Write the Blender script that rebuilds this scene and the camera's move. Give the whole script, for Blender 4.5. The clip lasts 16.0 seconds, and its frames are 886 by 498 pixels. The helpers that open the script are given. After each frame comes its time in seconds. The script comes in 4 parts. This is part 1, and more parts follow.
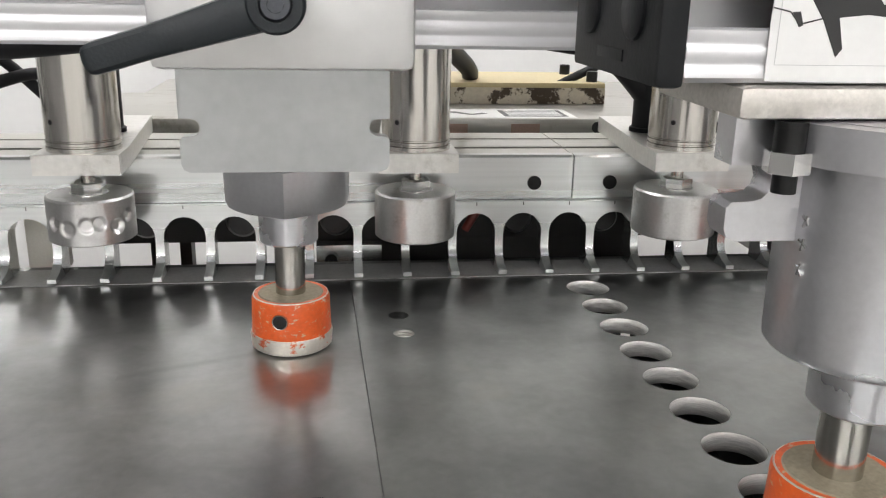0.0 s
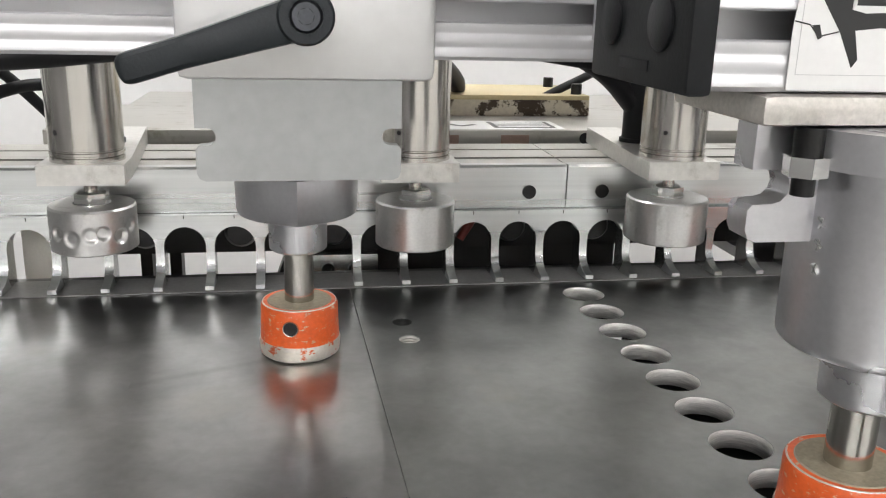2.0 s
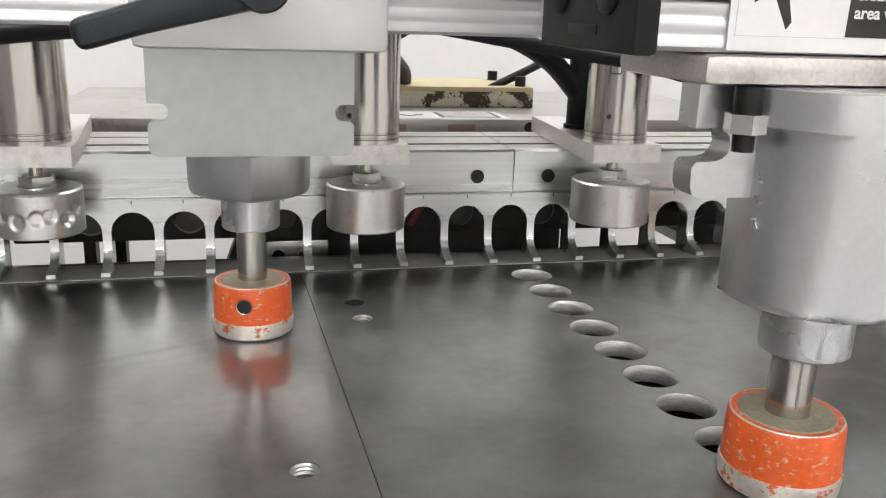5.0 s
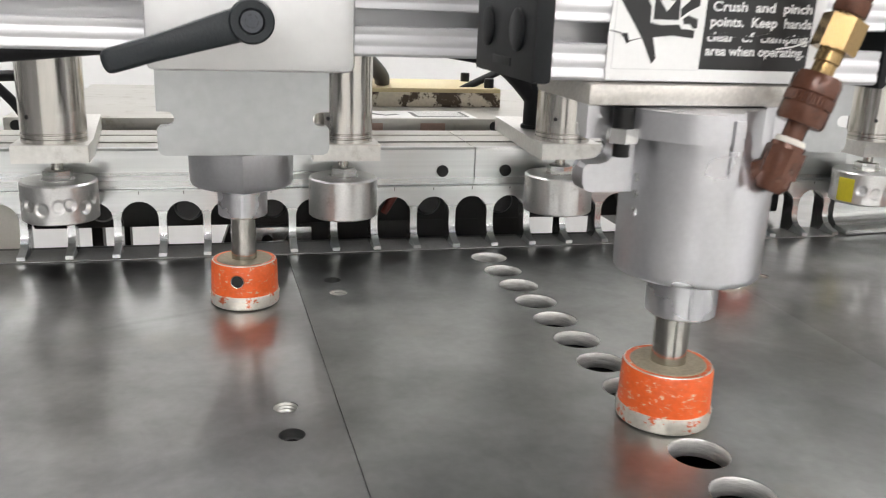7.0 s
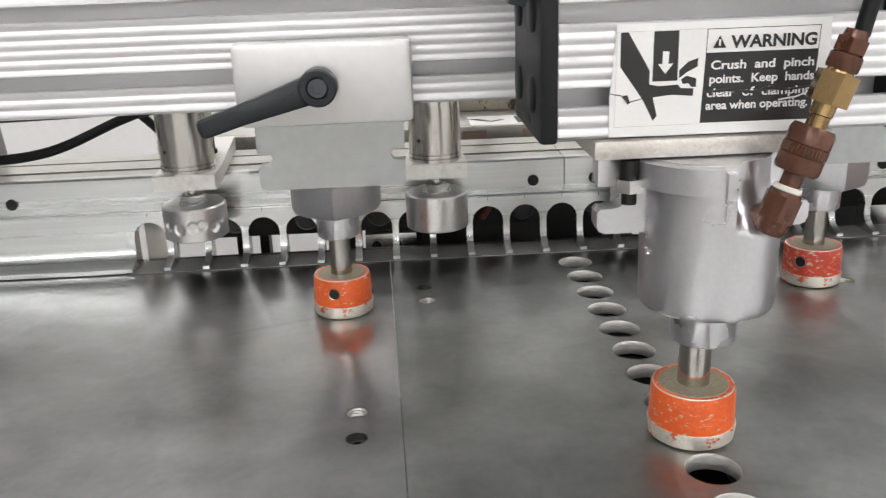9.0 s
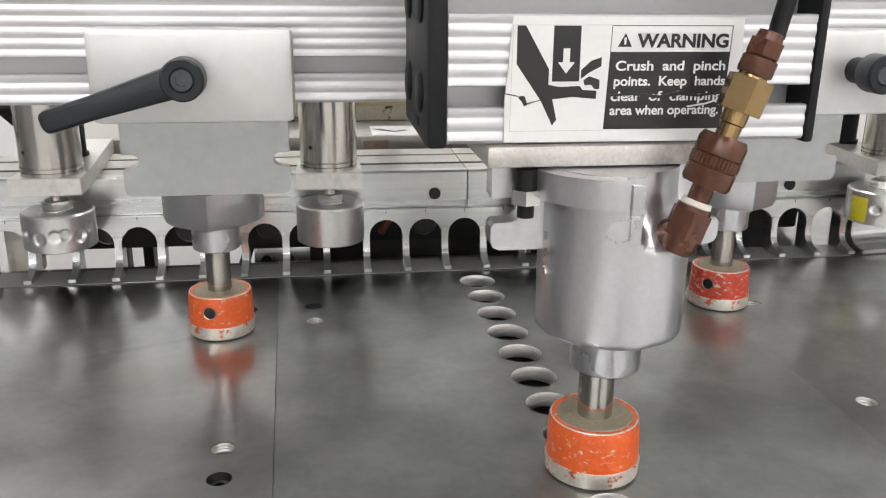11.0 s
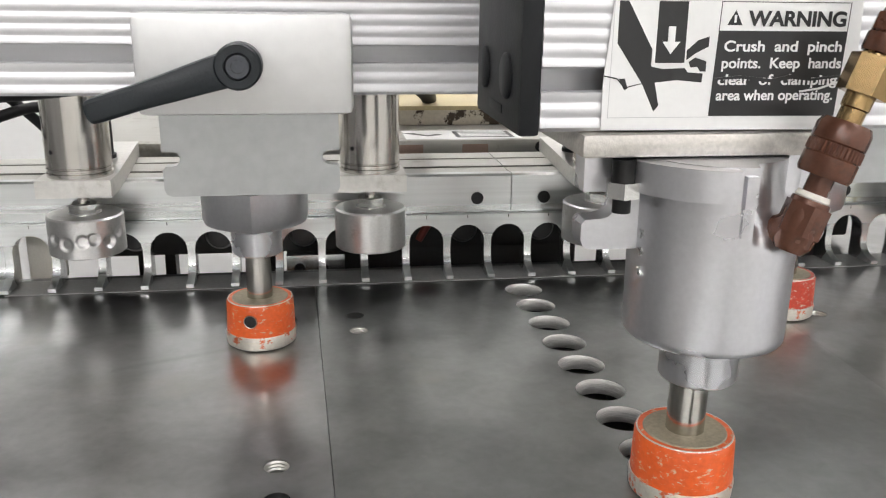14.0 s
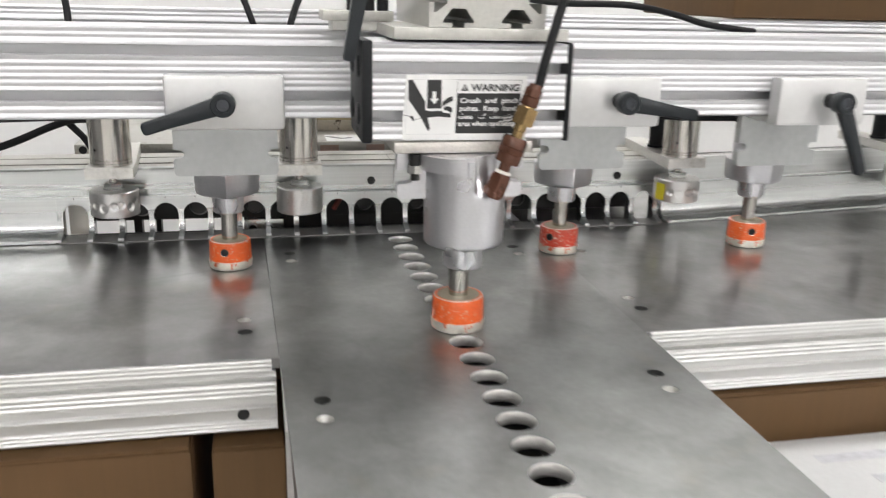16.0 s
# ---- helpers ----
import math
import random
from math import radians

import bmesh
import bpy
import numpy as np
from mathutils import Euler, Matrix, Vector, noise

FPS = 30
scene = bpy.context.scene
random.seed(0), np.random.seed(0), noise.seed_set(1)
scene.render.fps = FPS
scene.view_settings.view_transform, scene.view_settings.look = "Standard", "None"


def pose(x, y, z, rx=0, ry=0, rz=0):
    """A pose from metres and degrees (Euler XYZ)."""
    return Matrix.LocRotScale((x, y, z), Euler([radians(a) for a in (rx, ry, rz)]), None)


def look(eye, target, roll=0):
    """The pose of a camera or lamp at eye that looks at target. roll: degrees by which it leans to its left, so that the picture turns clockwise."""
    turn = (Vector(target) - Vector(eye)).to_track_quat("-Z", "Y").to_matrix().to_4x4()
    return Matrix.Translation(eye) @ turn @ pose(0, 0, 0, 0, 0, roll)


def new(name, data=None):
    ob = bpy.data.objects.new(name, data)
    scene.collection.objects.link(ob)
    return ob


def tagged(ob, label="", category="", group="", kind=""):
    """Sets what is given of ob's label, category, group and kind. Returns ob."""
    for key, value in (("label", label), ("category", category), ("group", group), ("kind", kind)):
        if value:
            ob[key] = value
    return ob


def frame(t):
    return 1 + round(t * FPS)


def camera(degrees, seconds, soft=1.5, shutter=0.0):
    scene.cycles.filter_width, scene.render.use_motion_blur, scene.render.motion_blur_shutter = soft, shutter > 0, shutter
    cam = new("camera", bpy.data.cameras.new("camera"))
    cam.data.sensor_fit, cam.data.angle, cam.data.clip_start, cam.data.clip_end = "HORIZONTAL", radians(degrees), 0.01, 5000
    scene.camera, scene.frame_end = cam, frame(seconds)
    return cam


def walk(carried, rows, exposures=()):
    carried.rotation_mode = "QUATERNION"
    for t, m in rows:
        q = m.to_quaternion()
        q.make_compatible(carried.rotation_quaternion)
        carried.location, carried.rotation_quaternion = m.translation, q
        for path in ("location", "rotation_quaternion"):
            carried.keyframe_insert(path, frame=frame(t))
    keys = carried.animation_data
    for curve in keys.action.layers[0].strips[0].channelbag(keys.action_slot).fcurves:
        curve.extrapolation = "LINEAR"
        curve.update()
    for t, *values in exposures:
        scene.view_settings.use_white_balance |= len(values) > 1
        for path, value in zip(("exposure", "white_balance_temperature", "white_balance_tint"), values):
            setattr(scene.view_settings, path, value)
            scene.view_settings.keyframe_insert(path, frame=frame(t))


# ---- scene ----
cam = camera(54.7, 16.0, soft=1.15, shutter=0.35)
PATH = [
    (0, (-0.144, -0.534, 0.185), (0.109, 1.362, -0.4), 1.2),
    (0.5, (-0.156, -0.544, 0.185), (0.113, 1.354, -0.385), 1.3),
    (1, (-0.161, -0.541, 0.181), (0.121, 1.358, -0.379), 1.2),
    (1.5, (-0.17, -0.543, 0.186), (0.154, 1.348, -0.381), 1.4),
    (2, (-0.167, -0.541, 0.184), (0.166, 1.352, -0.369), 1.5),
    (2.5, (-0.168, -0.54, 0.182), (0.185, 1.349, -0.372), 1.4),
    (3, (-0.17, -0.545, 0.174), (0.21, 1.337, -0.388), 1.5),
    (3.5, (-0.169, -0.555, 0.171), (0.238, 1.321, -0.391), 1.5),
    (4, (-0.167, -0.55, 0.169), (0.258, 1.324, -0.385), 1.6),
    (6.5, (-0.187, -0.571, 0.176), (0.316, 1.294, -0.341), 2.2),
    (7, (-0.175, -0.635, 0.19), (0.305, 1.225, -0.365), 2.2),
    (7.5, (-0.157, -0.687, 0.227), (0.086, 1.205, -0.372), 0.5),
    (8, (-0.144, -0.719, 0.209), (-0.027, 1.177, -0.416), -0.9),
    (8.2, (-0.145, -0.717, 0.218), (-0.027, 1.175, -0.418), -1.1),
    (8.5, (-0.139, -0.716, 0.222), (-0.06, 1.178, -0.418), -1.4),
    (9, (-0.119, -0.687, 0.241), (-0.035, 1.206, -0.399), -2.1),
    (9.5, (-0.101, -0.656, 0.229), (0.127, 1.232, -0.392), -2.1),
    (9.7, (-0.1, -0.639, 0.228), (0.187, 1.239, -0.398), -1.3),
    (12, (-0.099, -0.649, 0.221), (0.157, 1.245, -0.367), 1.4),
    (12.5, (-0.101, -0.649, 0.218), (0.145, 1.247, -0.369), 0.7),
    (13, (-0.104, -0.645, 0.214), (0.136, 1.254, -0.364), 0.5),
    (13.5, (-0.111, -0.634, 0.21), (0.12, 1.267, -0.367), 0.3),
    (14, (-0.129, -0.612, 0.209), (0.154, 1.285, -0.359), 0.7),
    (14.5, (-0.148, -0.63, 0.223), (0.236, 1.251, -0.338), 2.1),
    (15, (-0.158, -0.706, 0.259), (0.242, 1.17, -0.306), 2.0),
    (15.5, (-0.162, -0.798, 0.267), (0.233, 1.077, -0.306), 1.2),
    (16, (-0.131, -0.959, 0.272), (0.272, 0.914, -0.301), 1.4),
]
walk(cam, [(t, look(eye, target, roll)) for t, eye, target, roll in PATH],
     [(0, -0.05), (4.2, -0.05), (7, 0.06), (8, -0.06), (9.5, -0.14), (12.5, -0.08), (14.5, -0.10), (16, -0.12)])

# ---- light: an assumed white workshop with unseen ceiling tubes ----
world = bpy.data.worlds.new("world")
scene.world = world
world.use_nodes = True
world.node_tree.nodes["Background"].inputs[0].default_value = (0.9, 0.95, 1.0, 1)
world.node_tree.nodes["Background"].inputs[1].default_value = 0.04


# ---- materials ----
def material(name, base, rough=0.5, metal=0.0, grain=60.0, amount=0.12, bump=0.05, wear=None, wear_at=0.6, stretch=(1, 1, 1), rough_var=0.05, spots=4.0, coat=0.0, emit=0.0, soft_edge=0.04, flake=(1, 1, 1), gloss=0.5):
    """Base colour with grain and stains at two scales, optional wear colour in patches, and fine relief."""
    m = bpy.data.materials.new(name)
    m.use_nodes = True
    nt = m.node_tree
    n, l = nt.nodes, nt.links
    p = n["Principled BSDF"]
    tc = n.new("ShaderNodeTexCoord")
    mp = n.new("ShaderNodeMapping")
    mp.inputs["Scale"].default_value = stretch
    l.new(tc.outputs["Object"], mp.inputs["Vector"])
    fine, wide = n.new("ShaderNodeTexNoise"), n.new("ShaderNodeTexNoise")
    fine.inputs["Scale"].default_value, wide.inputs["Scale"].default_value = grain * 10, grain / 2
    fine.inputs["Detail"].default_value, wide.inputs["Detail"].default_value = 4, 5
    l.new(mp.outputs[0], fine.inputs["Vector"])
    l.new((mp if stretch[0] < 0.05 else tc).outputs["Vector" if stretch[0] < 0.05 else "Object"], wide.inputs["Vector"])
    add = n.new("ShaderNodeMath")
    add.operation = "ADD"
    l.new(fine.outputs[0], add.inputs[0])
    l.new(wide.outputs[0], add.inputs[1])
    ramp = n.new("ShaderNodeMapRange")
    ramp.inputs["From Min"].default_value, ramp.inputs["From Max"].default_value = 0.6, 1.4
    ramp.inputs["To Min"].default_value, ramp.inputs["To Max"].default_value = 1 - amount, 1 + amount
    l.new(add.outputs[0], ramp.inputs["Value"])
    mul = n.new("ShaderNodeVectorMath")
    mul.operation = "SCALE"
    mul.inputs[0].default_value = base
    l.new(ramp.outputs[0], mul.inputs["Scale"])
    colour = mul.outputs[0]
    if wear:
        patch = n.new("ShaderNodeTexNoise")
        patch.inputs["Scale"].default_value, patch.inputs["Detail"].default_value, patch.inputs["Roughness"].default_value = grain * spots, 6, 0.7
        fl = n.new("ShaderNodeMapping")
        fl.inputs["Scale"].default_value = flake
        l.new(tc.outputs["Object"], fl.inputs["Vector"])
        l.new(fl.outputs[0], patch.inputs["Vector"])
        edge = n.new("ShaderNodeMapRange")
        edge.inputs["From Min"].default_value, edge.inputs["From Max"].default_value = wear_at, wear_at + soft_edge
        l.new(patch.outputs[0], edge.inputs["Value"])
        mix = n.new("ShaderNodeMix")
        mix.data_type = "RGBA"
        l.new(edge.outputs[0], mix.inputs[0])
        l.new(colour, mix.inputs[6])
        mix.inputs[7].default_value = (*wear, 1)
        colour = mix.outputs[2]
    l.new(colour, p.inputs["Base Color"])
    rr = n.new("ShaderNodeMapRange")
    rr.inputs["From Min"].default_value, rr.inputs["From Max"].default_value = 0.3, 0.7
    rr.inputs["To Min"].default_value, rr.inputs["To Max"].default_value = max(rough - rough_var, 0.03), min(rough + rough_var, 1)
    l.new(wide.outputs[0], rr.inputs["Value"])
    l.new(rr.outputs[0], p.inputs["Roughness"])
    p.inputs["Metallic"].default_value = metal
    p.inputs["Specular IOR Level"].default_value = gloss
    p.inputs["Coat Weight"].default_value = coat
    if bump:
        b = n.new("ShaderNodeBump")
        b.inputs["Strength"].default_value, b.inputs["Distance"].default_value = bump, 0.001
        l.new(fine.outputs[0], b.inputs["Height"])
        l.new(b.outputs[0], p.inputs["Normal"])
    if emit:
        p.inputs["Emission Color"].default_value = (*base, 1)
        p.inputs["Emission Strength"].default_value = emit
    return m


def plate_steel(name, base, coat, ior, polish):
    """Ground steel: wide grey clouds, uneven polish and one long scratch on the left plate."""
    m = bpy.data.materials.new(name)
    m.use_nodes = True
    n, l = m.node_tree.nodes, m.node_tree.links
    p = n["Principled BSDF"]
    tc = n.new("ShaderNodeTexCoord")

    def cloud(scale, detail, lo, hi, stretch=(1, 1, 1), a=0.3, b=0.7):
        mp, t, r = n.new("ShaderNodeMapping"), n.new("ShaderNodeTexNoise"), n.new("ShaderNodeMapRange")
        mp.inputs["Scale"].default_value = stretch
        t.inputs["Scale"].default_value, t.inputs["Detail"].default_value, t.inputs["Distortion"].default_value = scale, detail, 0.4
        r.inputs["From Min"].default_value, r.inputs["From Max"].default_value = a, b
        r.inputs["To Min"].default_value, r.inputs["To Max"].default_value = lo, hi
        l.new(tc.outputs["Object"], mp.inputs["Vector"])
        l.new(mp.outputs[0], t.inputs["Vector"])
        l.new(t.outputs[0], r.inputs["Value"])
        return r.outputs[0]

    def calc(op, a, b):
        q = n.new("ShaderNodeMath")
        q.operation = op
        for k, v in ((0, a), (1, b)):
            if isinstance(v, (int, float)):
                q.inputs[k].default_value = v
            else:
                l.new(v, q.inputs[k])
        return q.outputs[0]

    xyz = n.new("ShaderNodeSeparateXYZ")
    l.new(tc.outputs["Object"], xyz.inputs[0])
    off = calc("ABSOLUTE", calc("SUBTRACT", calc("ADD", calc("MULTIPLY", xyz.outputs[0], 0.38), -0.0428), xyz.outputs[1]), 0)
    near = n.new("ShaderNodeMapRange")
    near.inputs["From Min"].default_value, near.inputs["From Max"].default_value = 0.0006, 0.0045
    near.inputs["To Min"].default_value, near.inputs["To Max"].default_value = 0.15, 0.0
    l.new(off, near.inputs["Value"])
    inside = calc("MULTIPLY", calc("GREATER_THAN", xyz.outputs[0], -0.25), calc("LESS_THAN", xyz.outputs[0], -0.175))
    mark = calc("SUBTRACT", 1.0, calc("MULTIPLY", near.outputs[0], inside))
    tone = calc("MULTIPLY", calc("MULTIPLY", cloud(5.5, 3, 0.82, 1.14), cloud(24, 6, 0.80, 1.14)), mark)
    tone = calc("MULTIPLY", tone, cloud(160, 3, 0.95, 1.05))
    mul = n.new("ShaderNodeVectorMath")
    mul.operation = "SCALE"
    mul.inputs[0].default_value = base
    l.new(tone, mul.inputs["Scale"])
    stain = n.new("ShaderNodeMix")
    stain.data_type = "RGBA"
    l.new(cloud(16, 4, 0.0, 0.35, a=0.60, b=0.74), stain.inputs[0])
    l.new(mul.outputs[0], stain.inputs[6])
    stain.inputs[7].default_value = (0.30, 0.275, 0.225, 1)
    l.new(stain.outputs[2], p.inputs["Base Color"])
    l.new(calc("ADD", cloud(11, 5, 0.31, 0.44), cloud(70, 3, -0.015, 0.02)), p.inputs["Roughness"])
    p.inputs["Metallic"].default_value = 1.0
    l.new(cloud(17, 6, coat * 0.62, coat * 1.12), p.inputs["Coat Weight"])
    p.inputs["Coat IOR"].default_value = ior
    l.new(cloud(14, 4, polish, polish + 0.06), p.inputs["Coat Roughness"])
    b = n.new("ShaderNodeBump")
    b.inputs["Strength"].default_value, b.inputs["Distance"].default_value = 0.02, 0.0004
    l.new(cloud(60, 4, 0.0, 1.0), b.inputs["Height"])
    l.new(b.outputs[0], p.inputs["Normal"])
    return m


STEEL_PLATE = plate_steel("polished_steel_plate", (0.275, 0.272, 0.268), 0.85, 2.15, 0.145)
DULL_PLATE = plate_steel("dull_steel_plate", (0.285, 0.290, 0.281), 0.5, 1.9, 0.20)
ALU = material("anodised_aluminium", (0.69, 0.69, 0.70), 0.45, 0.75, 12, 0.02, 0.0, stretch=(0.00002, 1, 1), rough_var=0.02)
ALU_FENCE = material("milled_aluminium", (0.62, 0.635, 0.625), 0.28, 0.95, 26, 0.14, 0.0, stretch=(0.01, 1, 1), rough_var=0.07)
ALU_BLOCK = material("bead_blasted_aluminium", (0.70, 0.70, 0.69), 0.40, 0.55, 14, 0.05, 0.0, wear=(0.5, 0.49, 0.47), wear_at=0.72, spots=9.0)
CAST = material("cast_aluminium", (0.65, 0.65, 0.67), 0.31, 0.93, 40, 0.07, 0.0, rough_var=0.06)
CAST_PLATE = material("grey_cast_plate", (0.47, 0.485, 0.485), 0.33, 0.85, 14, 0.09, 0.0, rough_var=0.05)
SLOT_FLOOR = material("dull_milled_floor", (0.44, 0.44, 0.43), 0.5, 0.5, 40, 0.15, 0.0)
ROUGH_PLATE = material("weathered_aluminium_plate", (0.60, 0.575, 0.53), 0.42, 0.55, 60, 0.2, 0.2, wear=(0.78, 0.76, 0.70), wear_at=0.6, spots=0.6, soft_edge=0.1)
BRUSHED = material("turned_steel", (0.60, 0.58, 0.54), 0.20, 1.0, 40, 0.1, 0.02, stretch=(1, 1, 0.02))
ROD = material("polished_rod_steel", (0.50, 0.48, 0.44), 0.16, 1.0, 40, 0.1, 0.01)
BRIGHT = material("zinc_plated_steel", (0.70, 0.70, 0.68), 0.16, 1.0, 60, 0.08, 0.02)
DISC = material("scratched_turned_aluminium", (0.66, 0.655, 0.64), 0.36, 1.0, 60, 0.10, 0.0, wear=(0.48, 0.47, 0.44), wear_at=0.54, spots=1.2, soft_edge=0.12, rough_var=0.07)
ORANGE = material("chipped_orange_paint", (0.74, 0.118, 0.022), 0.36, 0.0, 50, 0.16, 0.1, wear=(0.60, 0.46, 0.32), wear_at=0.57, spots=7.0, flake=(0.7, 0.7, 1.3), soft_edge=0.07)
RED_ORANGE = material("dirty_red_orange_paint", (0.58, 0.062, 0.030), 0.34, 0.0, 50, 0.22, 0.1, wear=(0.66, 0.52, 0.42), wear_at=0.55, spots=6.0, flake=(0.7, 0.7, 1.3), soft_edge=0.07)
CHIPPED = material("bare_band_with_orange_traces", (0.72, 0.68, 0.60), 0.32, 0.6, 50, 0.15, 0.1, wear=(0.72, 0.16, 0.06), wear_at=0.57, spots=2.2, flake=(1, 1, 1.3))
FELT = material("oily_foot_top", (0.33, 0.29, 0.21), 0.55, 0.4, 60, 0.25, 0.1)
BLACK = material("black_plastic", (0.010, 0.011, 0.012), 0.5, 0.0, 60, 0.1, 0.1, gloss=0.25)
LEVER = material("textured_black_lever", (0.016, 0.020, 0.023), 0.42, 0.0, 80, 0.15, 0.2, gloss=0.35)
RUBBER = material("black_hose_rubber", (0.010, 0.010, 0.011), 0.5, 0.0, 60, 0.1, 0.05, gloss=0.25)
DARK = material("dark_machine_paint", (0.010, 0.010, 0.010), 0.5, 0.0, 40, 0.2, 0.05)
DARK_STEEL = material("black_oxide_steel", (0.03, 0.03, 0.03), 0.35, 0.8, 60, 0.1, 0.05)
BRASS = material("brass", (0.36, 0.245, 0.115), 0.26, 1.0, 60, 0.12, 0.0)
BROWN = material("brown_composite_fitting", (0.115, 0.046, 0.027), 0.24, 0.25, 60, 0.22, 0.06, wear=(0.06, 0.032, 0.022), wear_at=0.55, spots=1.5, soft_edge=0.15)
TAPE = material("white_sealing_tape", (0.75, 0.72, 0.65), 0.6, 0.0, 60, 0.05, 0.1)
PAPER = material("white_sticker", (0.80, 0.80, 0.78), 0.35, 0.0, 40, 0.03, 0.0)
FAINT_INK = material("faint_sticker_rule", (0.55, 0.55, 0.54), 0.4, 0.0, 40, 0.1, 0.0)
INK = material("black_sticker_ink", (0.02, 0.02, 0.02), 0.35, 0.0, 40, 0.1, 0.0)
WALL = material("white_wall_paint", (0.87, 0.87, 0.855), 0.7, 0.0, 6, 0.03, 0.1)
DARK_WALL = material("dark_grey_unseen_wall", (0.22, 0.22, 0.22), 0.7, 0.0, 6, 0.06, 0.1)
ARM = material("milled_arm_aluminium", (0.70, 0.69, 0.655), 0.36, 0.75, 30, 0.12, 0.0, wear=(0.45, 0.43, 0.38), wear_at=0.60, spots=1.0, soft_edge=0.15)
CREAM_GREY_ALU = material("cream_grey_aluminium", (0.52, 0.515, 0.48), 0.40, 0.85, 30, 0.12, 0.0)
# Shade of beams and arms over the rear rails is put into this tone.
SHADED_ALU = material("shaded_rear_aluminium", (0.50, 0.49, 0.455), 0.34, 0.9, 30, 0.14, 0.0, wear=(0.32, 0.295, 0.245), wear_at=0.56, spots=1.0, soft_edge=0.15, stretch=(0.02, 1, 1))
DULL_CEILING = material("dull_unseen_ceiling", (0.28, 0.28, 0.28), 0.8, 0.0, 6, 0.06, 0.1)
GREY_PAINT = material("grey_machine_paint", (0.20, 0.20, 0.195), 0.5, 0.0, 30, 0.12, 0.05)
SCREW = material("worn_socket_screw", (0.085, 0.09, 0.10), 0.3, 0.9, 60, 0.2, 0.05)
FLOOR = material("grey_workshop_floor", (0.35, 0.34, 0.32), 0.6, 0.0, 4, 0.15, 0.1)
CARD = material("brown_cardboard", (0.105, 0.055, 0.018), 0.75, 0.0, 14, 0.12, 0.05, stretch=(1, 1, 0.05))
WOOD = material("yellowed_board", (0.50, 0.42, 0.24), 0.5, 0.0, 30, 0.12, 0.05)
WOOD_EDGE = material("scuffed_board_edge", (0.55, 0.50, 0.40), 0.6, 0.0, 30, 0.15, 0.1, wear=(0.055, 0.035, 0.02), wear_at=0.53, spots=0.9)
YELLOW = material("yellow_tape", (0.60, 0.52, 0.03), 0.4, 0.0, 40, 0.1, 0.05)
RED = material("red_cap", (0.16, 0.022, 0.015), 0.4, 0.0, 40, 0.1, 0.05)
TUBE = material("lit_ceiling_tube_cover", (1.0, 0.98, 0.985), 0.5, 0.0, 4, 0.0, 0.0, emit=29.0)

# Machined hole walls, paled further: reflected light is put into this colour.
LINER = material("lit_bored_steel", (0.74, 0.73, 0.70), 0.34, 0.5, 60, 0.35, 0.0, stretch=(0.3, 0.3, 3))
RAIL = material("dull_rail_aluminium", (0.66, 0.66, 0.64), 0.40, 0.8, 12, 0.03, 0.0, stretch=(0.00002, 1, 1), rough_var=0.02)
SHEET = material("printed_paper", (0.62, 0.62, 0.61), 0.7, 0.0, 20, 0.06, 0.0)

# ---- building helpers ----
def add_box(bm, x0, x1, y0, y1, z0, z1, bevel=0.0, m=None):
    made = bmesh.ops.create_cube(bm, size=1.0)["verts"]
    bmesh.ops.transform(bm, matrix=Matrix.Translation(((x0 + x1) / 2, (y0 + y1) / 2, (z0 + z1) / 2)) @ Matrix.Diagonal((x1 - x0, y1 - y0, z1 - z0, 1)), verts=made)
    if bevel:
        edges = {e for v in made for e in v.link_edges}
        out = bmesh.ops.bevel(bm, geom=list(edges), offset=bevel, segments=2, affect="EDGES", profile=0.6)
        made = out["verts"]
    if m is not None:
        bmesh.ops.transform(bm, matrix=m, verts=list({v for v in made}))
    return bm


def box(*a, bevel=0.0):
    return add_box(bmesh.new(), *a, bevel=bevel)


def lathe(profile, x=0, y=0, seg=48, prow=0.0, capped=True):
    """A turned body from (radius, z) pairs; prow is the half angle over which two flats meet in a front ridge."""
    bm = bmesh.new()
    rings = []
    for r, z in profile:
        ring = []
        for k in range(seg):
            a = 2 * math.pi * k / seg
            q = r
            if prow:
                d = abs((a - 1.5 * math.pi + math.pi) % (2 * math.pi) - math.pi)
                q = r / math.cos(max(0.0, prow - d))
            ring.append(bm.verts.new((x + q * math.cos(a), y + q * math.sin(a), z)))
        rings.append(ring)
    for a, b in zip(rings, rings[1:]):
        for k in range(seg):
            bm.faces.new((a[k], a[(k + 1) % seg], b[(k + 1) % seg], b[k]))
    if capped and profile[0][0] > 1e-6:
        bm.faces.new(list(reversed(rings[0])))
    if capped and profile[-1][0] > 1e-6:
        bm.faces.new(rings[-1])
    bmesh.ops.recalc_face_normals(bm, faces=bm.faces)
    return bm


def prism(points, lo, hi, axis="x", bm=None):
    """A straight body: the outline (two coordinates in order) drawn out from lo to hi along an axis."""
    bm = bm or bmesh.new()
    def at(u, v, w):
        return {"x": (w, u, v), "y": (u, w, v), "z": (u, v, w)}[axis]
    a = [bm.verts.new(at(u, v, lo)) for u, v in points]
    b = [bm.verts.new(at(u, v, hi)) for u, v in points]
    k = len(points)
    new_faces = [bm.faces.new((a[i], a[(i + 1) % k], b[(i + 1) % k], b[i])) for i in range(k)]
    new_faces += [bm.faces.new(list(reversed(a))), bm.faces.new(b)]
    bmesh.ops.recalc_face_normals(bm, faces=new_faces)
    return bm


def hexagon(r, turn=0.0):
    return [(r * math.cos(math.pi / 3 * k + turn), r * math.sin(math.pi / 3 * k + turn)) for k in range(6)]


